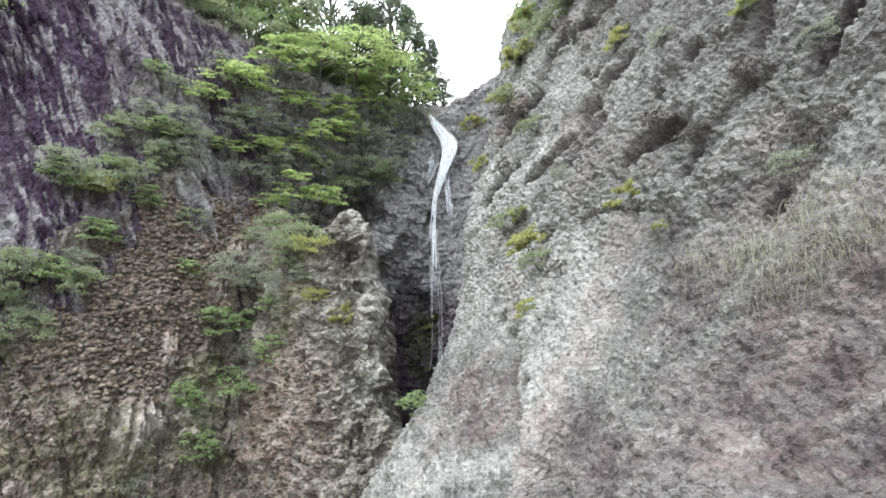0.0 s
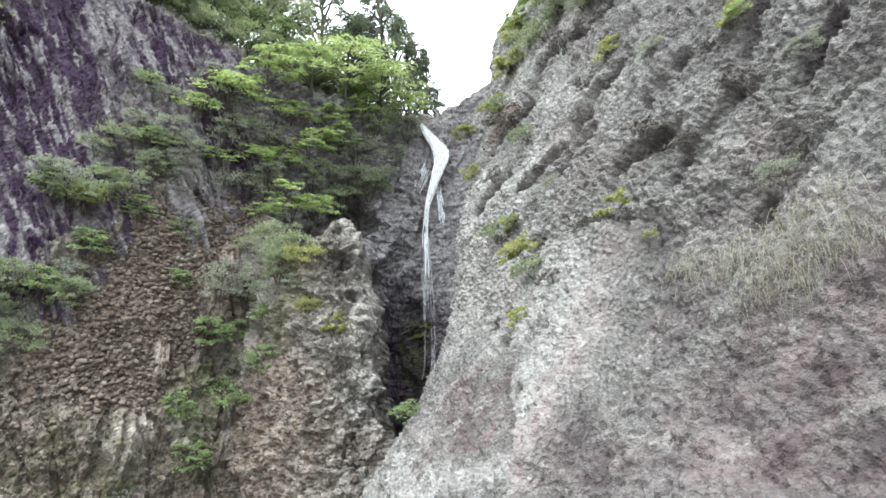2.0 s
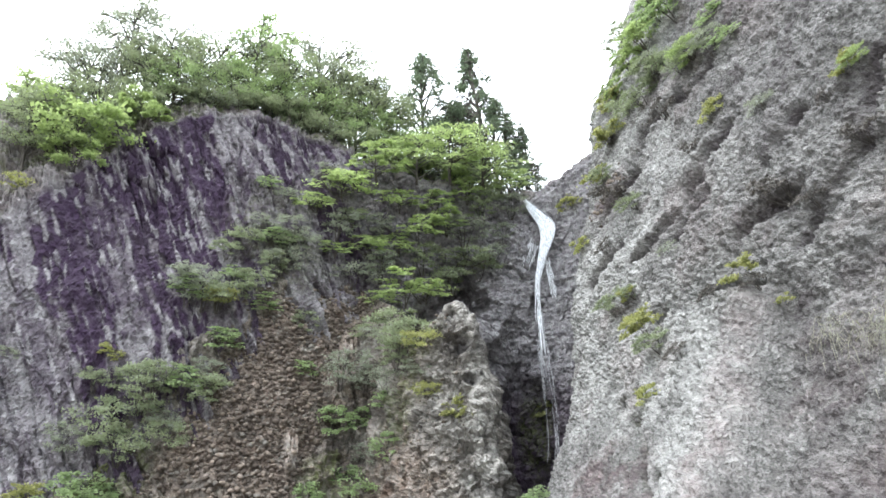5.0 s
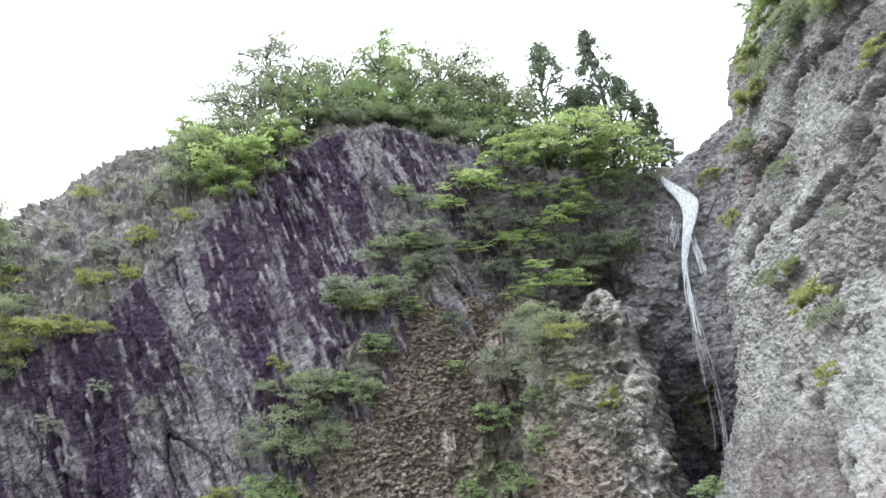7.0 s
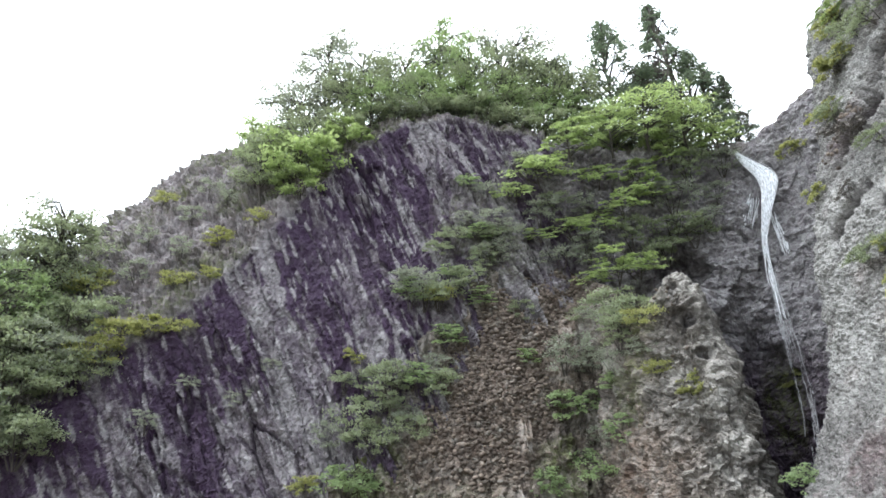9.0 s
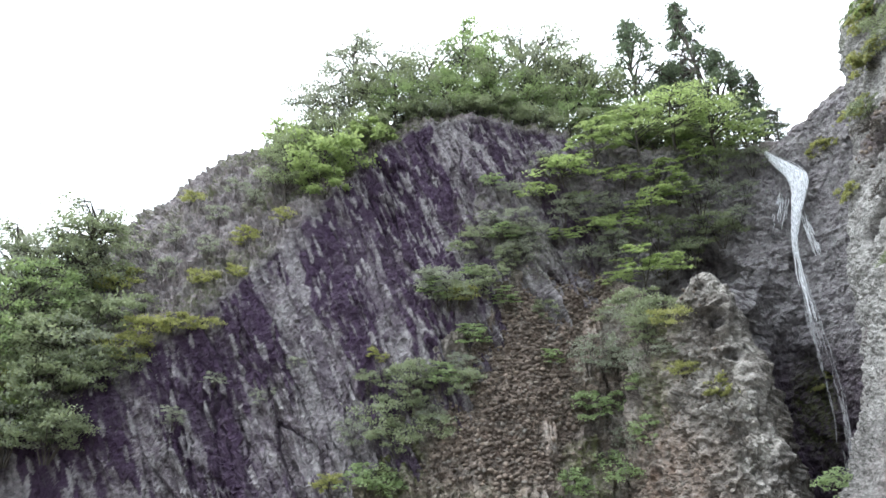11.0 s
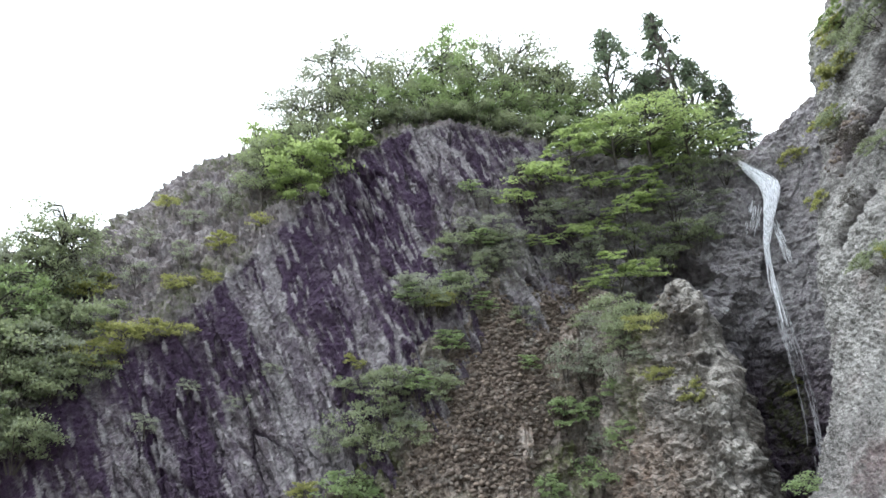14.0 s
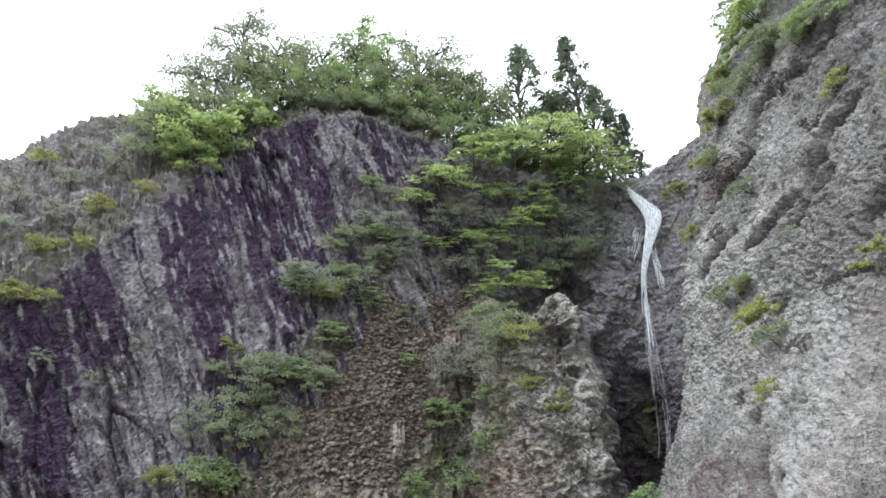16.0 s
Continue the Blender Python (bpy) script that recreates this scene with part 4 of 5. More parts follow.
stock("lime", "shrub", "shrub", 2.0, 1.4, 12, M_LEAF_LIME, 5100, 0.085, 0.04, "bushy lime green shrub on the rock edge", "shrub", stems=4)
stock("lime", "shrub", "shrub", 1.70, 1.54, 42, M_LEAF_LIME, 4080, 0.085, 0.04, "bushy lime green shrub on the rock edge", "shrub", stems=4)
stock("lime", "shrub", "shrub", 2.30, 1.19, 62, M_LEAF_LIME, 4590, 0.085, 0.04, "bushy lime green shrub on the rock edge", "shrub", stems=4)
stock("twig", "dead_shrub", "low", 0.7, 0.6, 13, M_TWIG, 700, 0.05, 0.015, "dry brown shrub hanging on the rock", "shrub", stems=6)


def rim(az, back=1.0, sink=0.15):
    """A place on top, that many metres behind the rim."""
    v = 1 + back / float(curve(SLOPE, az))
    rho, z = wall_point(np.array(az), np.array(v))
    return float(rho), float(z) - sink



def make_grass(seed):
    """A hanging tuft of dry blades; it hangs towards local +x."""
    rng = np.random.default_rng(seed)
    bits = []
    for k in range(90):
        a = rng.normal(0, 1.2)
        n, l = 5, rng.uniform(0.35, 0.85)
        f = np.linspace(0, 1, n)[:, None]
        d = np.array([math.cos(a) * 0.55, math.sin(a), 0])
        root = np.array([0, rng.normal(0, 0.35), rng.normal(0, 0.25)])
        line = root + d * f * l * 0.6 + np.array([0, 0, 1]) * (rng.uniform(0.1, 0.7) * f - rng.uniform(0.6, 1.25) * f * f) * l
        w = 0.009 * (1 - 0.8 * f)
        side = np.cross(d, [0, 0, 1])
        side = side / np.linalg.norm(side)
        v = np.concatenate([line - side * w, line + side * w])
        i = np.arange(n - 1)
        bits.append((v, np.stack([i, i + 1, i + 1 + n, i + n], -1)))
    v, f = join(bits)
    top = tagged(new("grass_tuft"), "tuft of dry pale grass hanging from the rock", "grass tuft")
    part("foliage", mesh_of("foliage", v, f, M_GRASS), top)
    return top


PLANTS["grass"] = [[make_grass(14), 0], [make_grass(15), 0]]

# cliff-top trees
for key, az, back, size in (("tree_b", -47.4, 1.8, 1.25), ("tree_c", -44.4, 2.5, 1.55), ("tree_c", -41.9, 3.5, 1.75), ("tree_c", -38.5, 3.5, 1.80), ("tree_b", -40.1, 1.5, 1.20), ("tree_b", -35.3, 2.5, 1.38),
                            ("tree_a", -37.4, 1.2, 1.05), ("tree_c", -32.8, 3.5, 1.76), ("tree_a", -29.2, 2.5, 1.85), ("tree_a", -31.8, 1.2, 1.0), ("tree_b", -26.1, 2.5, 1.72), ("tree_c", -23.3, 3.5, 2.05),
                            ("tree_b", -20.8, 2.5, 1.72), ("tree_a", -27.4, 1.2, 1.05), ("tree_a", -23.1, 1.2, 1.15), ("tree_b", -18.1, 2.2, 1.58), ("tree_a", -19.0, 1.2, 1.05), ("tree_b", -15.2, 2.5, 1.52),
                            ("tree_a", -16.2, 1.4, 1.0), ("tree_a", -13.2, 1.6, 1.15), ("tree_b", -43.0, 1.5, 1.2)):
    rho, z = rim(az, back)
    root_plant(key, rho * math.sin(radians(az)), rho * math.cos(radians(az)), z, size, 3, 0, "cliff-top trees")
for key, az, back, size in (("shrub", -45, 1.0, 1.3), ("grey", -43, 0.8, 1.1), ("shrub", -39, 0.8, 1.3), ("grey", -35.7, 1.6, 1.2), ("shrub", -33.8, 1.8, 1.3), ("shrub", -32, 1.8, 1.3), ("grey", -30, 1.6, 1.3), ("shrub", -28.3, 1.9, 1.3), ("shrub", -26.5, 1.7, 1.3), ("shrub", -24.5, 1.8, 1.3), ("grey", -22.5, 1.7, 1.3), ("shrub", -17, 0.9, 1.2), ("shrub", -15, 0.8, 1.2), ("grey", -13, 1.0, 1.2), ("shrub", -11.2, 0.8, 1.3), ("shrub", -9.4, 1.2, 1.2), ("grey", -7.6, 0.9, 1.2), ("shrub", -6, 1.0, 1.2), ("shrub", -4.4, 0.9, 1.0), ("grey", -3.2, 0.8, 0.8), ("lime", -8.5, 0.4, 0.9), ("lime", -12.3, 0.4, 0.9), ("shrub", -41, 1.2, 1.2), ("shrub", -37, 1.0, 1.3), ("shrub", -34.5, 0.8, 1.2), ("grey", -33, 1.0, 1.2), ("shrub", -31, 0.8, 1.4),
                            ("shrub", -29.3, 1.0, 1.2), ("shrub", -27.5, 0.7, 1.4), ("shrub", -25.5, 0.8, 1.3), ("shrub", -23.5, 0.8, 1.3), ("shrub", -21.5, 0.8, 1.4), ("shrub", -19, 0.9, 1.3)):
    rho, z = rim(az, back)
    root_plant(key, rho * math.sin(radians(az)), rho * math.cos(radians(az)), z, size, 5, 0, "undergrowth on the rim")
for az, back, size in ((-11.7, 3.2, 2.2), (-5.8, 3.2, 2.3), (-9.1, 2.8, 1.56), (-7.4, 2.6, 1.8), (-3.9, 2.8, 1.72), (-2.5, 2.5, 1.25), (-1.2, 2.2, 1.05), (-0.2, 1.8, 0.7)):
    rho, z = rim(az, back)
    root_plant("pine", rho * math.sin(radians(az)), rho * math.cos(radians(az)), z, size, 0, 0, "pines above the waterfall")


# ---- plants rooted in the rock ----
def plants(rows, lean, out=0.25, group=""):
    for key, x, y, z, size in rows:
        root_plant(key, x, y, z, size, lean, out, group)


plants([
    ('maple', -6.3, 40.2, 26.6, 1.45), ('maple', -8.6, 39.2, 26.3, 1.2), ('maple', -3.9, 40.8, 26.3, 1.15), ('spray', -2.0, 41.4, 26.0, 1.1),
    ('spray', -10.9, 37.1, 25.2, 1.6), ('spray', -12.9, 35.7, 23.4, 1.5), ('spray', -14.2, 34.4, 22.1, 0.9), ('spray', -8.3, 38.6, 21.2, 1.25),
    ('spray', -6.5, 39.7, 22.2, 1.1), ('spray', -5.2, 40.5, 25.0, 1.1), ('spray', -11.3, 36.7, 19.7, 1.05), ('spray', -9.6, 37.9, 20.2, 0.9),
    ('spray', -13.0, 35.1, 19.1, 0.7), ('spray', -8.9, 37.0, 16.2, 1.35), ('spray', -7.7, 37.6, 16.6, 1.15), ('spray', -10.2, 36.2, 16.0, 0.8),
    ('spray', -9.7, 38.3, 23.6, 1.1), ('spray', -7.3, 39.5, 23.6, 1.1),
], 22, 0.80, "thicket beside the waterfall")
plants([
    ('shrub', -4.0, 41.0, 23.8, 1.3), ('grey', -5.4, 40.2, 21.7, 1.3),
    ('shrub', -8.0, 38.8, 19.1, 1.2), ('grey', -2.1, 41.7, 24.4, 1.1), ('grey', -12.9, 35.2, 20.4, 1.1),
    ('grey', -14.5, 33.7, 19.1, 0.9), ('grey', -11.9, 36.0, 17.5, 1.1), ('grey', -15.4, 32.6, 17.2, 0.9), ('grey', -10.5, 37.2, 18.2, 1.1),
    ('grey', -16.6, 32.1, 19.9, 0.6), ('grey', -15.8, 33.2, 22.4, 0.7), ('shrub', -5.7, 40.1, 19.7, 1.2),
    ('shrub', -4.5, 40.6, 19.3, 1.1), ('shrub', -6.2, 39.7, 18.1, 1.1), ('grey', -2.8, 41.5, 22.4, 0.9), ('grey', -14.0, 34.9, 24.9, 0.7),
], 20, 0.40, "thicket beside the waterfall")
plants([
    ('grey', -10.5, 37.2, 21.3, 0.9), ('shrub', -8.3, 32.7, 11.8, 1.4), ('shrub', -6.9, 30.9, 11.5, 1.1), ('grey', -9.5, 34.3, 13.0, 0.9),
    ('grey', -3.6, 41.0, 20.6, 1.0), ('shrub', -12.2, 36.2, 21.8, 0.9),
], 20, 0.40, "thicket beside the waterfall")
plants([
    ('green', -15.8, 32.5, 18.8, 0.82),
    ('grey', -14.9, 32.7, 19.7, 0.84),
    ('grey', -18.1, 29.4, 14.1, 1.26),
    ('yellow', -17.6, 29.7, 14.4, 0.83),
    ('grey', -19.0, 28.9, 15.0, 0.88),
    ('shrub', -16.5, 30.8, 15.4, 0.89),
    ('shrub', -15.7, 32.1, 16.9, 0.8),
    ('shrub', -19.3, 27.5, 8.5, 1.17),
    ('shrub', -20.2, 26.9, 7.1, 1.28),
    ('green', -17.7, 28.2, 9.1, 0.81),
    ('shrub', -21.2, 26.6, 9.2, 0.7),
    ('grey', -18.1, 27.7, 7.5, 0.68),
    ('shrub', -19.4, 26.7, 6.0, 1.01),
    ('green', -20.3, 25.7, 4.2, 1.0),
    ('green', -19.2, 26.3, 4.1, 0.65),
    ('grey', -17.2, 29.2, 10.2, 0.7),
], 26, 0.30, "shrubs on the spur and ledges")
plants([
    ('green', -11.7, 33.0, 7.8, 1.0),
    ('green', -10.2, 33.9, 8.1, 0.75),
    ('green', -8.6, 32.1, 6.3, 0.8),
    ('green', -10.6, 33.2, 5.0, 1.05),
    ('green', -12.2, 31.1, 4.1, 0.8),
    ('green', -11.3, 31.2, 1.9, 0.85),
    ('grey', -9.9, 33.3, 6.4, 0.7),
    ('grey', -11.5, 33.5, 10.4, 1.24),
    ('grey', -8.6, 32.2, 9.9, 0.91),
    ('shrub', -7.8, 31.3, 10.7, 0.93),
    ('grey', -6.5, 29.7, 9.8, 0.64),
    ('tuft', -4.3, 28.7, 7.8, 1.08),
], 26, 0.30, "shrubs on the spur and ledges")
plants([
    ('lime', -26.7, 27.0, 23.1, 2.2),
    ('lime', -30.8, 28.2, 27.2, 1.7),
    ('lime', -25.7, 26.8, 21.8, 1.17),
    ('lime', -23.7, 29.0, 25.7, 1.3),
], 6, 0.10, "shrubs on the rim")
plants([
    ('yellow', -28.8, 23.8, 18.1, 0.89),
    ('yellow', -30.1, 22.4, 15.4, 0.87),
    ('yellow', -27.3, 25.3, 20.1, 0.75),
    ('yellow', -35.0, 23.8, 22.7, 0.7),
    ('yellow', -28.7, 23.2, 15.7, 0.71),
    ('yellow', -35.5, 20.7, 15.1, 1.37),
    ('yellow', -29.2, 22.1, 12.4, 0.83),
    ('yellow', -31.6, 20.5, 11.6, 1.25),
    ('yellow', -31.9, 19.6, 10.4, 1.25),
    ('yellow', -30.4, 21.1, 12.3, 0.84),
    ('grey', -32.0, 24.0, 20.6, 0.74),
    ('grey', -33.5, 22.4, 18.6, 0.74),
    ('grey', -30.1, 25.0, 21.8, 0.67),
    ('grey', -29.6, 26.3, 23.5, 0.92),
    ('grey', -31.8, 24.9, 22.9, 0.78),
    ('grey', -33.0, 21.8, 15.9, 0.97),
    ('grey', -30.5, 22.5, 17.3, 0.7),
    ('shrub', -32.8, 21.0, 13.5, 0.93),
], 10, 0.10, "shrubs on the upper slope")
plants([
    ('tree_b', -36.6, 19.0, 13.4, 1.6),
    ('tree_b', -40.2, 16.6, 12.3, 1.5),
    ('tree_a', -37.0, 16.6, 9.9, 1.4),
    ('shrub', -34.4, 17.8, 9.7, 1.99),
    ('shrub', -34.1, 19.1, 11.3, 1.87),
    ('shrub', -36.5, 16.5, 9.3, 1.76),
    ('lime', -34.9, 15.9, 6.2, 1.2),
    ('green', -33.7, 17.1, 6.2, 1.06),
    ('shrub', -32.9, 18.2, 8.2, 1.54),
    ('shrub', -32.0, 19.2, 9.4, 1.29),
    ('shrub', -33.8, 16.3, 4.5, 1.76),
    ('shrub', -32.7, 17.4, 5.6, 1.15),
    ('yellow', -36.6, 15.6, 8.7, 1.47),
], 6, 0.00, "trees and shrubs at the low end of the cliff")
plants([
    ('tuft', 2.7, 19.4, 8.2, 0.9),
    ('tuft', 3.0, 22.1, 10.2, 0.76),
    ('tuft', 2.3, 17.5, 5.6, 0.69),
    ('tuft', 2.5, 41.5, 24.8, 1.74),
    ('tuft', 1.9, 27.6, 14.9, 0.99),
    ('shrub', 3.1, 26.3, 17.4, 0.56),
    ('tuft', 3.7, 26.6, 20.1, 1.44),
    ('shrub', 5.0, 23.8, 19.7, 0.8),
    ('shrub', 4.4, 25.3, 20.5, 0.64),
    ('tuft', 7.2, 12.8, 11.9, 0.66),
    ('tuft', 4.6, 15.1, 7.9, 0.77),
    ('grey', 6.7, 11.2, 6.9, 0.38),
    ('twig', 6.1, 15.2, 10.1, 1.16),
    ('shrub', 2.9, 18.2, 7.1, 0.42),
    ('twig', 3.4, 24.3, 15.4, 1.62),
    ('shrub', 5.4, 27.5, 26.1, 0.95),
    ('shrub', 5.4, 22.9, 20.1, 0.8),
    ('tuft', 4.3, 26.6, 22.2, 1.41),
], 30, 0.05, "plants on the near cliff")
plants([
    ('tuft', 3.7, 26.4, 19.9, 1.44),
    ('shrub', 6.3, 20.2, 19.0, 0.66),
    ('tuft', 2.8, 27.1, 17.9, 1.41),
    ('green', -1.0, 24.1, 3.5, 0.51),
    ('tuft', -0.6, 44.3, 10.8, 1.28),
    ('tuft', -0.6, 44.3, 12.5, 1.13),
    ('tuft', -3.9, 28.7, 7.5, 1.07),
], 30, 0.05, "plants on the near cliff")
plants([
    ('grass', 5.8, 11.4, 5.6, 1.07),
    ('grass', 5.8, 10.5, 5.1, 1.0),
    ('grass', 6.2, 9.7, 5.1, 0.95),
    ('grass', 6.5, 9.2, 4.9, 0.89),
    ('grass', 5.6, 12.2, 5.5, 0.94),
    ('grass', 5.6, 10.7, 4.6, 0.86),
    ('grass', 6.0, 10.0, 4.6, 0.84),
    ('grass', 6.6, 9.5, 5.5, 0.86),
    ('grass', 6.6, 9.2, 4.5, 0.75),
    ('grass', 6.6, 10.0, 6.0, 0.93),
    ('grass', 5.4, 13.3, 5.9, 0.74),
    ('grass', 6.1, 10.3, 5.6, 0.92),
], 0, 0.00, "grass tufts")
plants([
    ('shrub', -17.0, 31.3, 18.2, 0.93),
    ('green', -16.7, 32.4, 22.9, 0.72),
    ('grey', -14.9, 33.0, 18.1, 0.82),
    ('shrub', -17.7, 30.4, 17.5, 0.66),
    ('shrub', -13.9, 33.4, 13.7, 0.77),
    ('shrub', -10.4, 34.6, 13.5, 0.68),
    ('green', -8.6, 32.5, 8.8, 0.77),
    ('yellow', -6.2, 29.3, 11.2, 0.82),
    ('yellow', -6.0, 29.1, 8.8, 0.54),
    ('yellow', -21.3, 27.1, 10.8, 0.65),
    ('grey', -21.6, 25.8, 6.4, 0.8),
    ('yellow', -21.8, 24.8, 4.1, 0.73),
    ('grey', -28.5, 20.7, 7.0, 0.61),
    ('grey', -25.8, 23.6, 8.4, 0.59),
    ('grey', -27.7, 22.1, 9.3, 0.49),
    ('grey', -24.7, 24.7, 10.3, 0.48),
    ('shrub', -17.4, 29.7, 14.1, 1.13),
    ('green', -18.7, 28.9, 14.2, 0.88),
], 24, 0.20, "shrubs on the spur and ledges")
plants([
    ('green', -15.5, 31.6, 14.2, 0.76),
    ('shrub', -15.1, 32.9, 18.7, 0.83),
    ('green', -17.1, 30.6, 16.1, 0.64),
    ('shrub', -18.9, 27.8, 9.2, 0.94),
    ('shrub', -16.7, 28.7, 8.7, 0.92),
    ('shrub', -17.5, 27.6, 6.8, 0.79),
    ('grey', -12.9, 29.3, 0.4, 0.64),
    ('green', -13.3, 32.3, 10.8, 0.62),
    ('shrub', -8.2, 34.4, 11.6, 0.7),
    ('grey', -10.4, 34.7, 10.5, 0.9),
    ('green', -16.7, 29.6, 11.6, 0.85),
], 24, 0.20, "shrubs on the spur and ledges")
plants([
    ('tuft', 6.0, 18.7, 15.2, 1.0),
    ('twig', 6.2, 14.0, 9.2, 0.74),
    ('twig', 7.0, 12.7, 10.0, 0.73),
    ('grey', 4.0, 19.8, 10.8, 0.29),
    ('twig', 7.0, 11.0, 7.4, 0.5),
    ('twig', 7.4, 10.5, 7.7, 0.51),
    ('twig', 5.4, 19.4, 14.3, 0.85),
    ('grey', 6.4, 15.8, 13.2, 0.35),
    ('twig', 3.1, 16.7, 6.5, 0.63),
    ('twig', 2.7, 22.6, 9.8, 0.84),
    ('twig', 5.2, 21.8, 17.6, 1.15),
    ('twig', 2.5, 24.7, 13.3, 0.81),
    ('twig', 7.1, 13.7, 11.7, 0.66),
    ('grey', 7.7, 11.1, 9.7, 0.32),
    ('twig', 4.1, 16.4, 7.9, 0.58),
    ('twig', 4.8, 14.9, 7.6, 0.55),
    ('tuft', 5.3, 14.8, 7.1, 0.36),
    ('shrub', 2.4, 23.4, 10.1, 0.54),
], 35, 0.03, "plants on the near cliff")
plants([
    ('tuft', 2.7, 18.9, 8.0, 1.0),
    ('shrub', 3.0, 22.1, 10.2, 0.31),
    ('shrub', 5.7, 22.5, 20.5, 0.58),
    ('grey', 6.6, 19.4, 18.4, 0.61),
    ('shrub', 4.0, 27.6, 23.2, 0.49),
    ('shrub', 3.7, 23.1, 14.3, 0.44),
], 35, 0.03, "plants on the near cliff")
plants([
    ('lime', 5.6, 24.5, 23.5, 0.84),
    ('lime', 4.9, 25.5, 23.2, 0.59),
    ('green', 6.4, 22.2, 22.9, 0.95),
    ('lime', 6.3, 20.2, 18.9, 0.54),
    ('green', 7.1, 19.4, 20.1, 0.49),
    ('grey', 5.9, 21.0, 18.9, 0.42),
    ('lime', 4.3, 26.5, 22.3, 0.49),
    ('grey', 3.9, 26.0, 19.9, 0.48),
    ('lime', 7.3, 12.6, 11.9, 0.23),
    ('grey', 5.5, 22.9, 20.8, 0.65),
    ('green', 6.9, 18.4, 18.0, 0.46),
    ('green', 6.2, 23.8, 24.5, 0.82),
], 40, 0.05, "plants on the near cliff")
plants([
    ('tree_b', -37.5, 18.1, 12.2, 1.25), ('tree_c', -37.9, 16.8, 10.4, 1.35), ('tree_b', -36.0, 17.9, 10.6, 1.05), ('tree_a', -36.7, 15.0, 8.3, 1.2),
    ('tree_b', -35.4, 17.0, 8.6, 1.0), ('tree_c', -36.7, 19.6, 13.9, 1.1), ('shrub', -34.5, 16.8, 7.4, 1.8), ('shrub', -33.4, 17.2, 6.9, 1.7),
    ('grey', -33.0, 18.6, 9.3, 1.6), ('shrub', -35.0, 15.2, 5.9, 1.8), ('grey', -34.2, 16.2, 5.4, 1.6), ('shrub', -32.7, 17.3, 5.5, 1.4),
    ('grey', -34.3, 17.9, 10.5, 1.5), ('shrub', -36.0, 19.0, 12.2, 1.4),
], 5, 0.3, "trees and shrubs at the low end of the cliff")


# ---- the waterfall ----
FALL_WIDTH = [(-2, 0.5), (6, 0.6), (12, 0.6), (17, 0.42), (19.5, 0.32), (21.2, 0.5), (22.9, 0.95), (23.9, 1.1), (24.5, 0.75), (25.3, 0.35), (27, 0.3)]


def strands(rng, count, z0, z1, az_of, width_of, rho, wide, lengths=(1.2, 4.5), material=M_WATER):
    """Torn ribbons of falling water."""
    bits = []
    for k in range(count):
        a = rng.uniform(z0, z1)
        length = rng.uniform(*lengths)
        b = max(-1.4, a - length)
        n = max(5, int((a - b) / 0.22))
        z = np.linspace(a, b, n)
        off = rng.uniform(-0.5, 0.5)
        w = rng.uniform(*wide) * np.sin(np.linspace(0.12, math.pi - 0.12, n)) ** 0.6
        az = np.radians(az_of(z)) + (off * width_of(z) + 0.03 * np.sin(z * 2.1 + k)) / rho
        r = rho - rng.uniform(0, 0.25) + 0.04 * np.sin(z * 1.7 + 2 * k)
        c = np.stack([r * np.sin(az), r * np.cos(az), z], -1)
        s = np.stack([np.cos(az), -np.sin(az), 0 * az], -1) * w[:, None] * 0.5
        v = np.concatenate([c - s, c + np.array([0, -0.02, 0]), c + s])
        i = np.arange(n - 1)
        f = np.concatenate([np.stack([i, i + 1, i + 1 + n, i + n], -1), np.stack([i + n, i + 1 + n, i + 1 + 2 * n, i + 2 * n], -1)])
        bits.append((v, f))
    v, f = join(bits)
    return mesh_of("stream", v, f, material, True)


def build_fall():
    rng = np.random.default_rng(41)
    top = tagged(new("waterfall"), "thin white waterfall dropping down a dark rock gorge", "waterfall")
    az, width = (lambda z: curve(FALL_AZ, z)), (lambda z: curve(FALL_WIDTH, z))
    part("upper_stream", strands(rng, 90, 22.0, 25.6, az, lambda z: 0.8 * width(z), 41.1, (0.14, 0.34), (1.0, 3.4)), top, "dense white upper stream")
    part("fringe", strands(rng, 90, 21.6, 25.6, az, lambda z: 1.15 * width(z), 41.05, (0.03, 0.09), (0.8, 3.0)), top)
    part("middle_stream", strands(rng, 24, 17.0, 22.2, az, width, 41.1, (0.03, 0.09)), top)
    part("lower_stream", strands(rng, 36, 1.0, 17.0, az, lambda z: 1.2 * width(z), 41.1, (0.06, 0.18), (1.5, 4.5), M_VEIL), top, "thin torn lower stream")
    part("veil", strands(rng, 14, 13.0, 22.0, az, width, 41.2, (0.06, 0.14), (1.2, 4.0), M_VEIL), top, "misty veil of thin water")
    part("side_stream", strands(rng, 60, 18.4, 21.0, lambda z: 0.30 + (20.8 - z) * 0.14, lambda z: 0.42 + 0 * z, 41.45, (0.02, 0.06), (0.3, 1.0)), top)
    part("splash", strands(rng, 60, 20.7, 22.6, lambda z: -1.4 + (z - 21) * 0.5, lambda z: 0.8 + 0 * z, 41.35, (0.02, 0.06), (0.25, 0.8)), top)
    return top


build_fall()


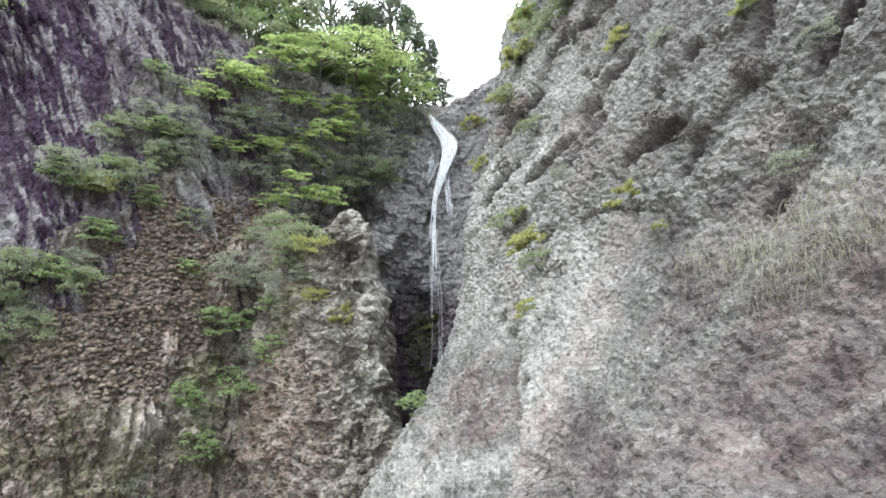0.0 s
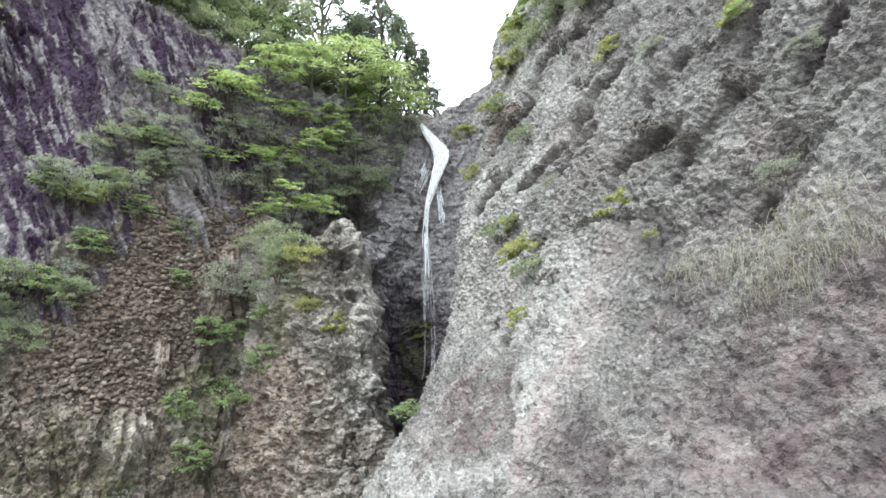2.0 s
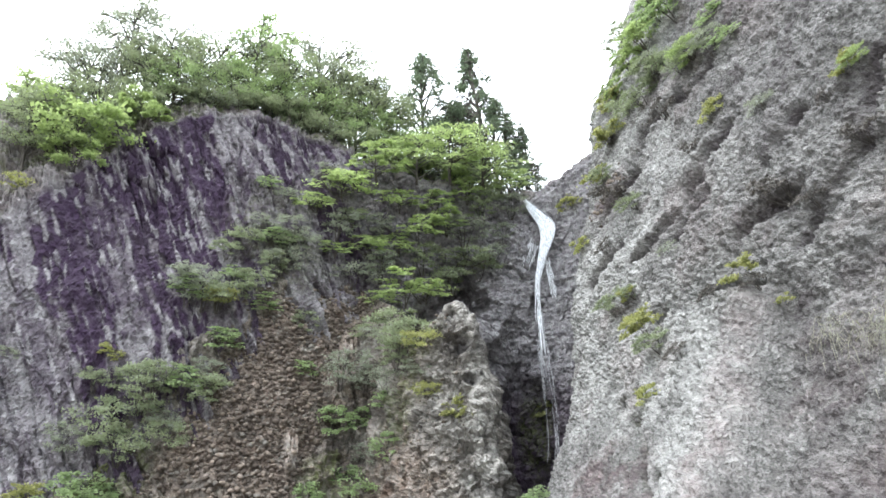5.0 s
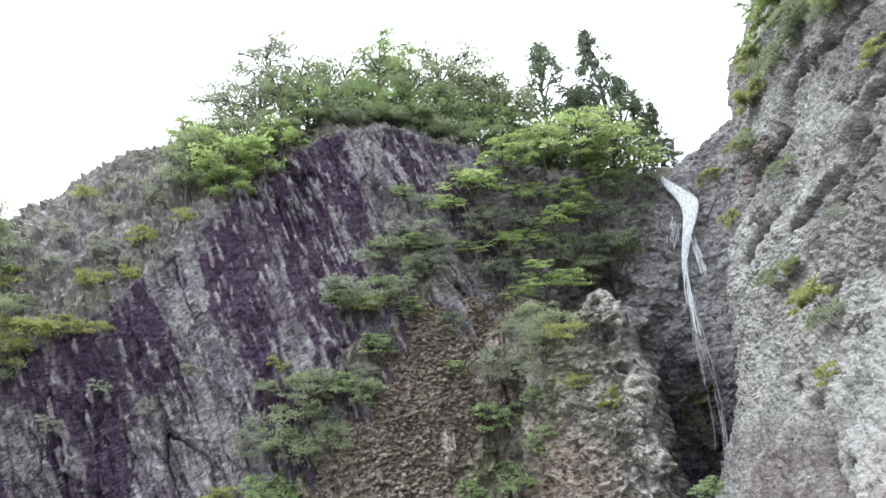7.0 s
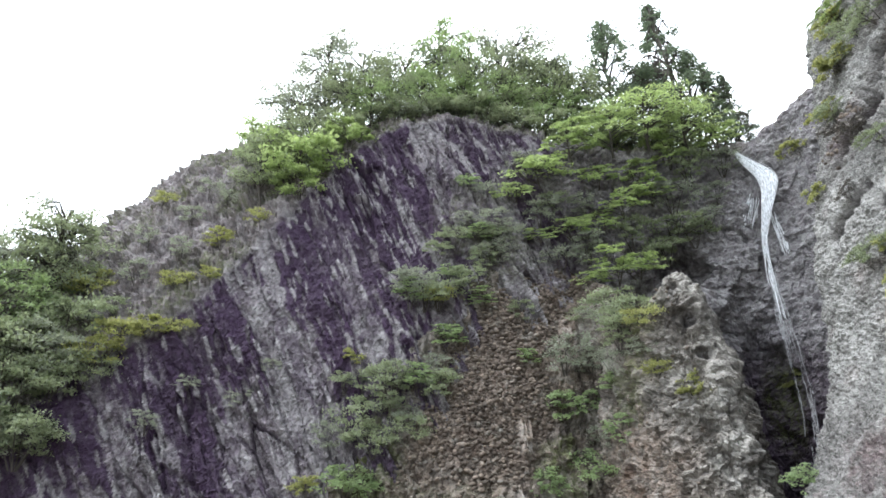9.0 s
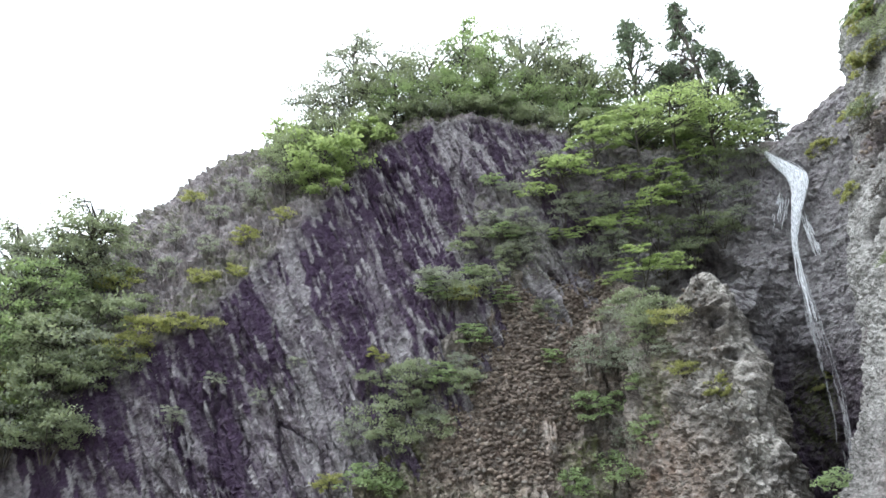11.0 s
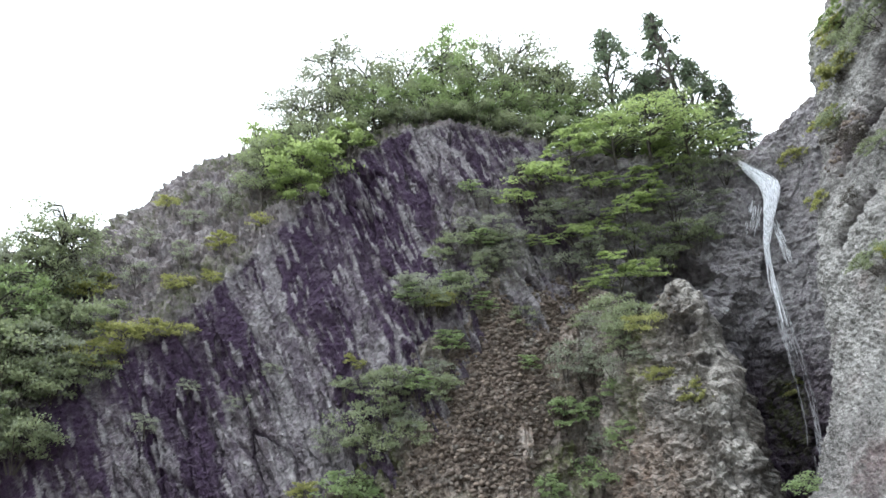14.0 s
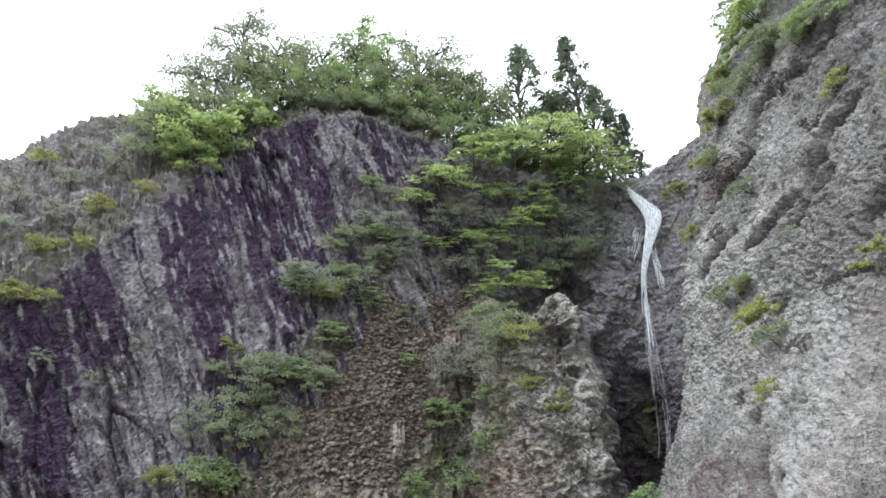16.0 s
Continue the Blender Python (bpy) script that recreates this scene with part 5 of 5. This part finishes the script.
# ---- stones of the spur ----
def stone_shape(seed):
    """A blunt weathered lump about one metre across."""
    rng = np.random.default_rng(seed)
    v, f = [(0, 0, -0.5)], []
    for r in range(1, 4):
        t = math.pi * r / 4
        for s in range(6):
            a = 2 * math.pi * (s + 0.5 * (r % 2)) / 6
            v.append((0.5 * math.sin(t) * math.cos(a), 0.5 * math.sin(t) * math.sin(a), -0.5 * math.cos(t)))
    v.append((0, 0, 0.5))
    v = np.array(v) * rng.uniform(0.78, 1.15, (len(v), 1)) * rng.uniform(0.75, 1.2, 3)
    for s in range(6):
        n = (s + 1) % 6
        f += [(0, 1 + n, 1 + s), (19, 13 + s, 13 + n)]
        for r in range(2):
            a, b, c, d = 1 + 6 * r + s, 1 + 6 * r + n, 7 + 6 * r + n, 7 + 6 * r + s
            f += [(a, b, c), (a, c, d)]
    return v, np.array(f)


def build_stones():
    rng = np.random.default_rng(77)
    # a nest of brown stones caught in a niche of the near cliff
    s, z, p = NEAR_GRID
    nor = np.cross(np.gradient(p, axis=1), np.gradient(p, axis=0))
    nor /= np.linalg.norm(nor, axis=-1, keepdims=True)
    shapes = [mesh_of("stone", *stone_shape(520 + k), M_STONE, True) for k in range(4)]
    for k in range(70):
        a, b = rng.normal(0, 0.55), rng.normal(0, 0.42)
        i, j = int(np.searchsorted(z, 16.5 + b + 0.35 * a)), int(np.searchsorted(s, 2.3 + a))
        ob = part("stone", shapes[k % 4], near)
        turn = Matrix.Rotation(rng.uniform(0, 6.28), 4, "Z") @ Matrix.Rotation(rng.normal(0, 0.8), 4, "X")
        ob.matrix_basis = Matrix.Translation((p[i, j] + 0.03 * nor[i, j]).tolist()) @ turn @ Matrix.Scale(rng.uniform(0.14, 0.26), 4)
    az, v, p = SPUR_GRID
    nor = np.cross(np.gradient(p, axis=1), np.gradient(p, axis=0))
    nor /= np.linalg.norm(nor, axis=-1, keepdims=True)
    shapes = [stone_shape(500 + k) for k in range(6)]
    meshes = [mesh_of("stone", a, f, M_STONE, True) for a, f in shapes]
    rest, singles = [], 0
    for row in np.arange(-0.5, 18.3, 0.165):
        for arc in np.arange(-40.0 + 0.25 * rng.uniform(), -9.0, 0.36):
            a = arc + rng.normal(0, 0.14)
            top = float(curve(SPUR_Z, a))
            f = (row + rng.normal(0, 0.09) + 1.0) / (top + 1.0)
            if not 0 < f < 1.02:
                continue
            thick = float(scree(np.array(a), np.array(row)))
            if rng.uniform() > max(0.06, thick) * (1 - 0.9 * float(bare_rock(np.array(a), np.array(row)))):
                continue
            i, j = int(np.searchsorted(v, f)), int(np.searchsorted(az, a))
            if i >= len(v) or j >= len(az):
                continue
            size = rng.uniform(0.14, 0.30) * (1.0 if thick > 0.45 else 0.7)
            turn = np.array(Matrix.Rotation(rng.uniform(0, 6.28), 3, "Z") @ Matrix.Rotation(rng.normal(0, 0.8), 3, "X"))
            turn = turn @ np.diag([1.35, 1.0, 0.75])
            at = p[i, j] + nor[i, j] * size * rng.uniform(-0.1, 0.4)
            k = int(rng.integers(6))
            if singles < 300 and -30 < a < -20.5 and 4.0 < row < 12.0 and rng.uniform() < 0.22:
                ob = part("stone", meshes[k], spur)
                ob.matrix_basis = Matrix.Translation(at.tolist()) @ Matrix((turn * size).tolist()).to_4x4()
                singles += 1
            else:
                rest.append((shapes[k][0] @ (turn * size).T + at, shapes[k][1]))
    a, f = join(rest)
    tagged(part("rubble", mesh_of("rubble", a, f, M_STONE, True), spur), "brown fist- to head-sized stones packed on the slope", kind="stuff")


build_stones()

# plants that were grown but found no place
for kinds in PLANTS.values():
    for top, used in kinds:
        if not used:
            for o in (*top.children_recursive, top):
                bpy.data.objects.remove(o)
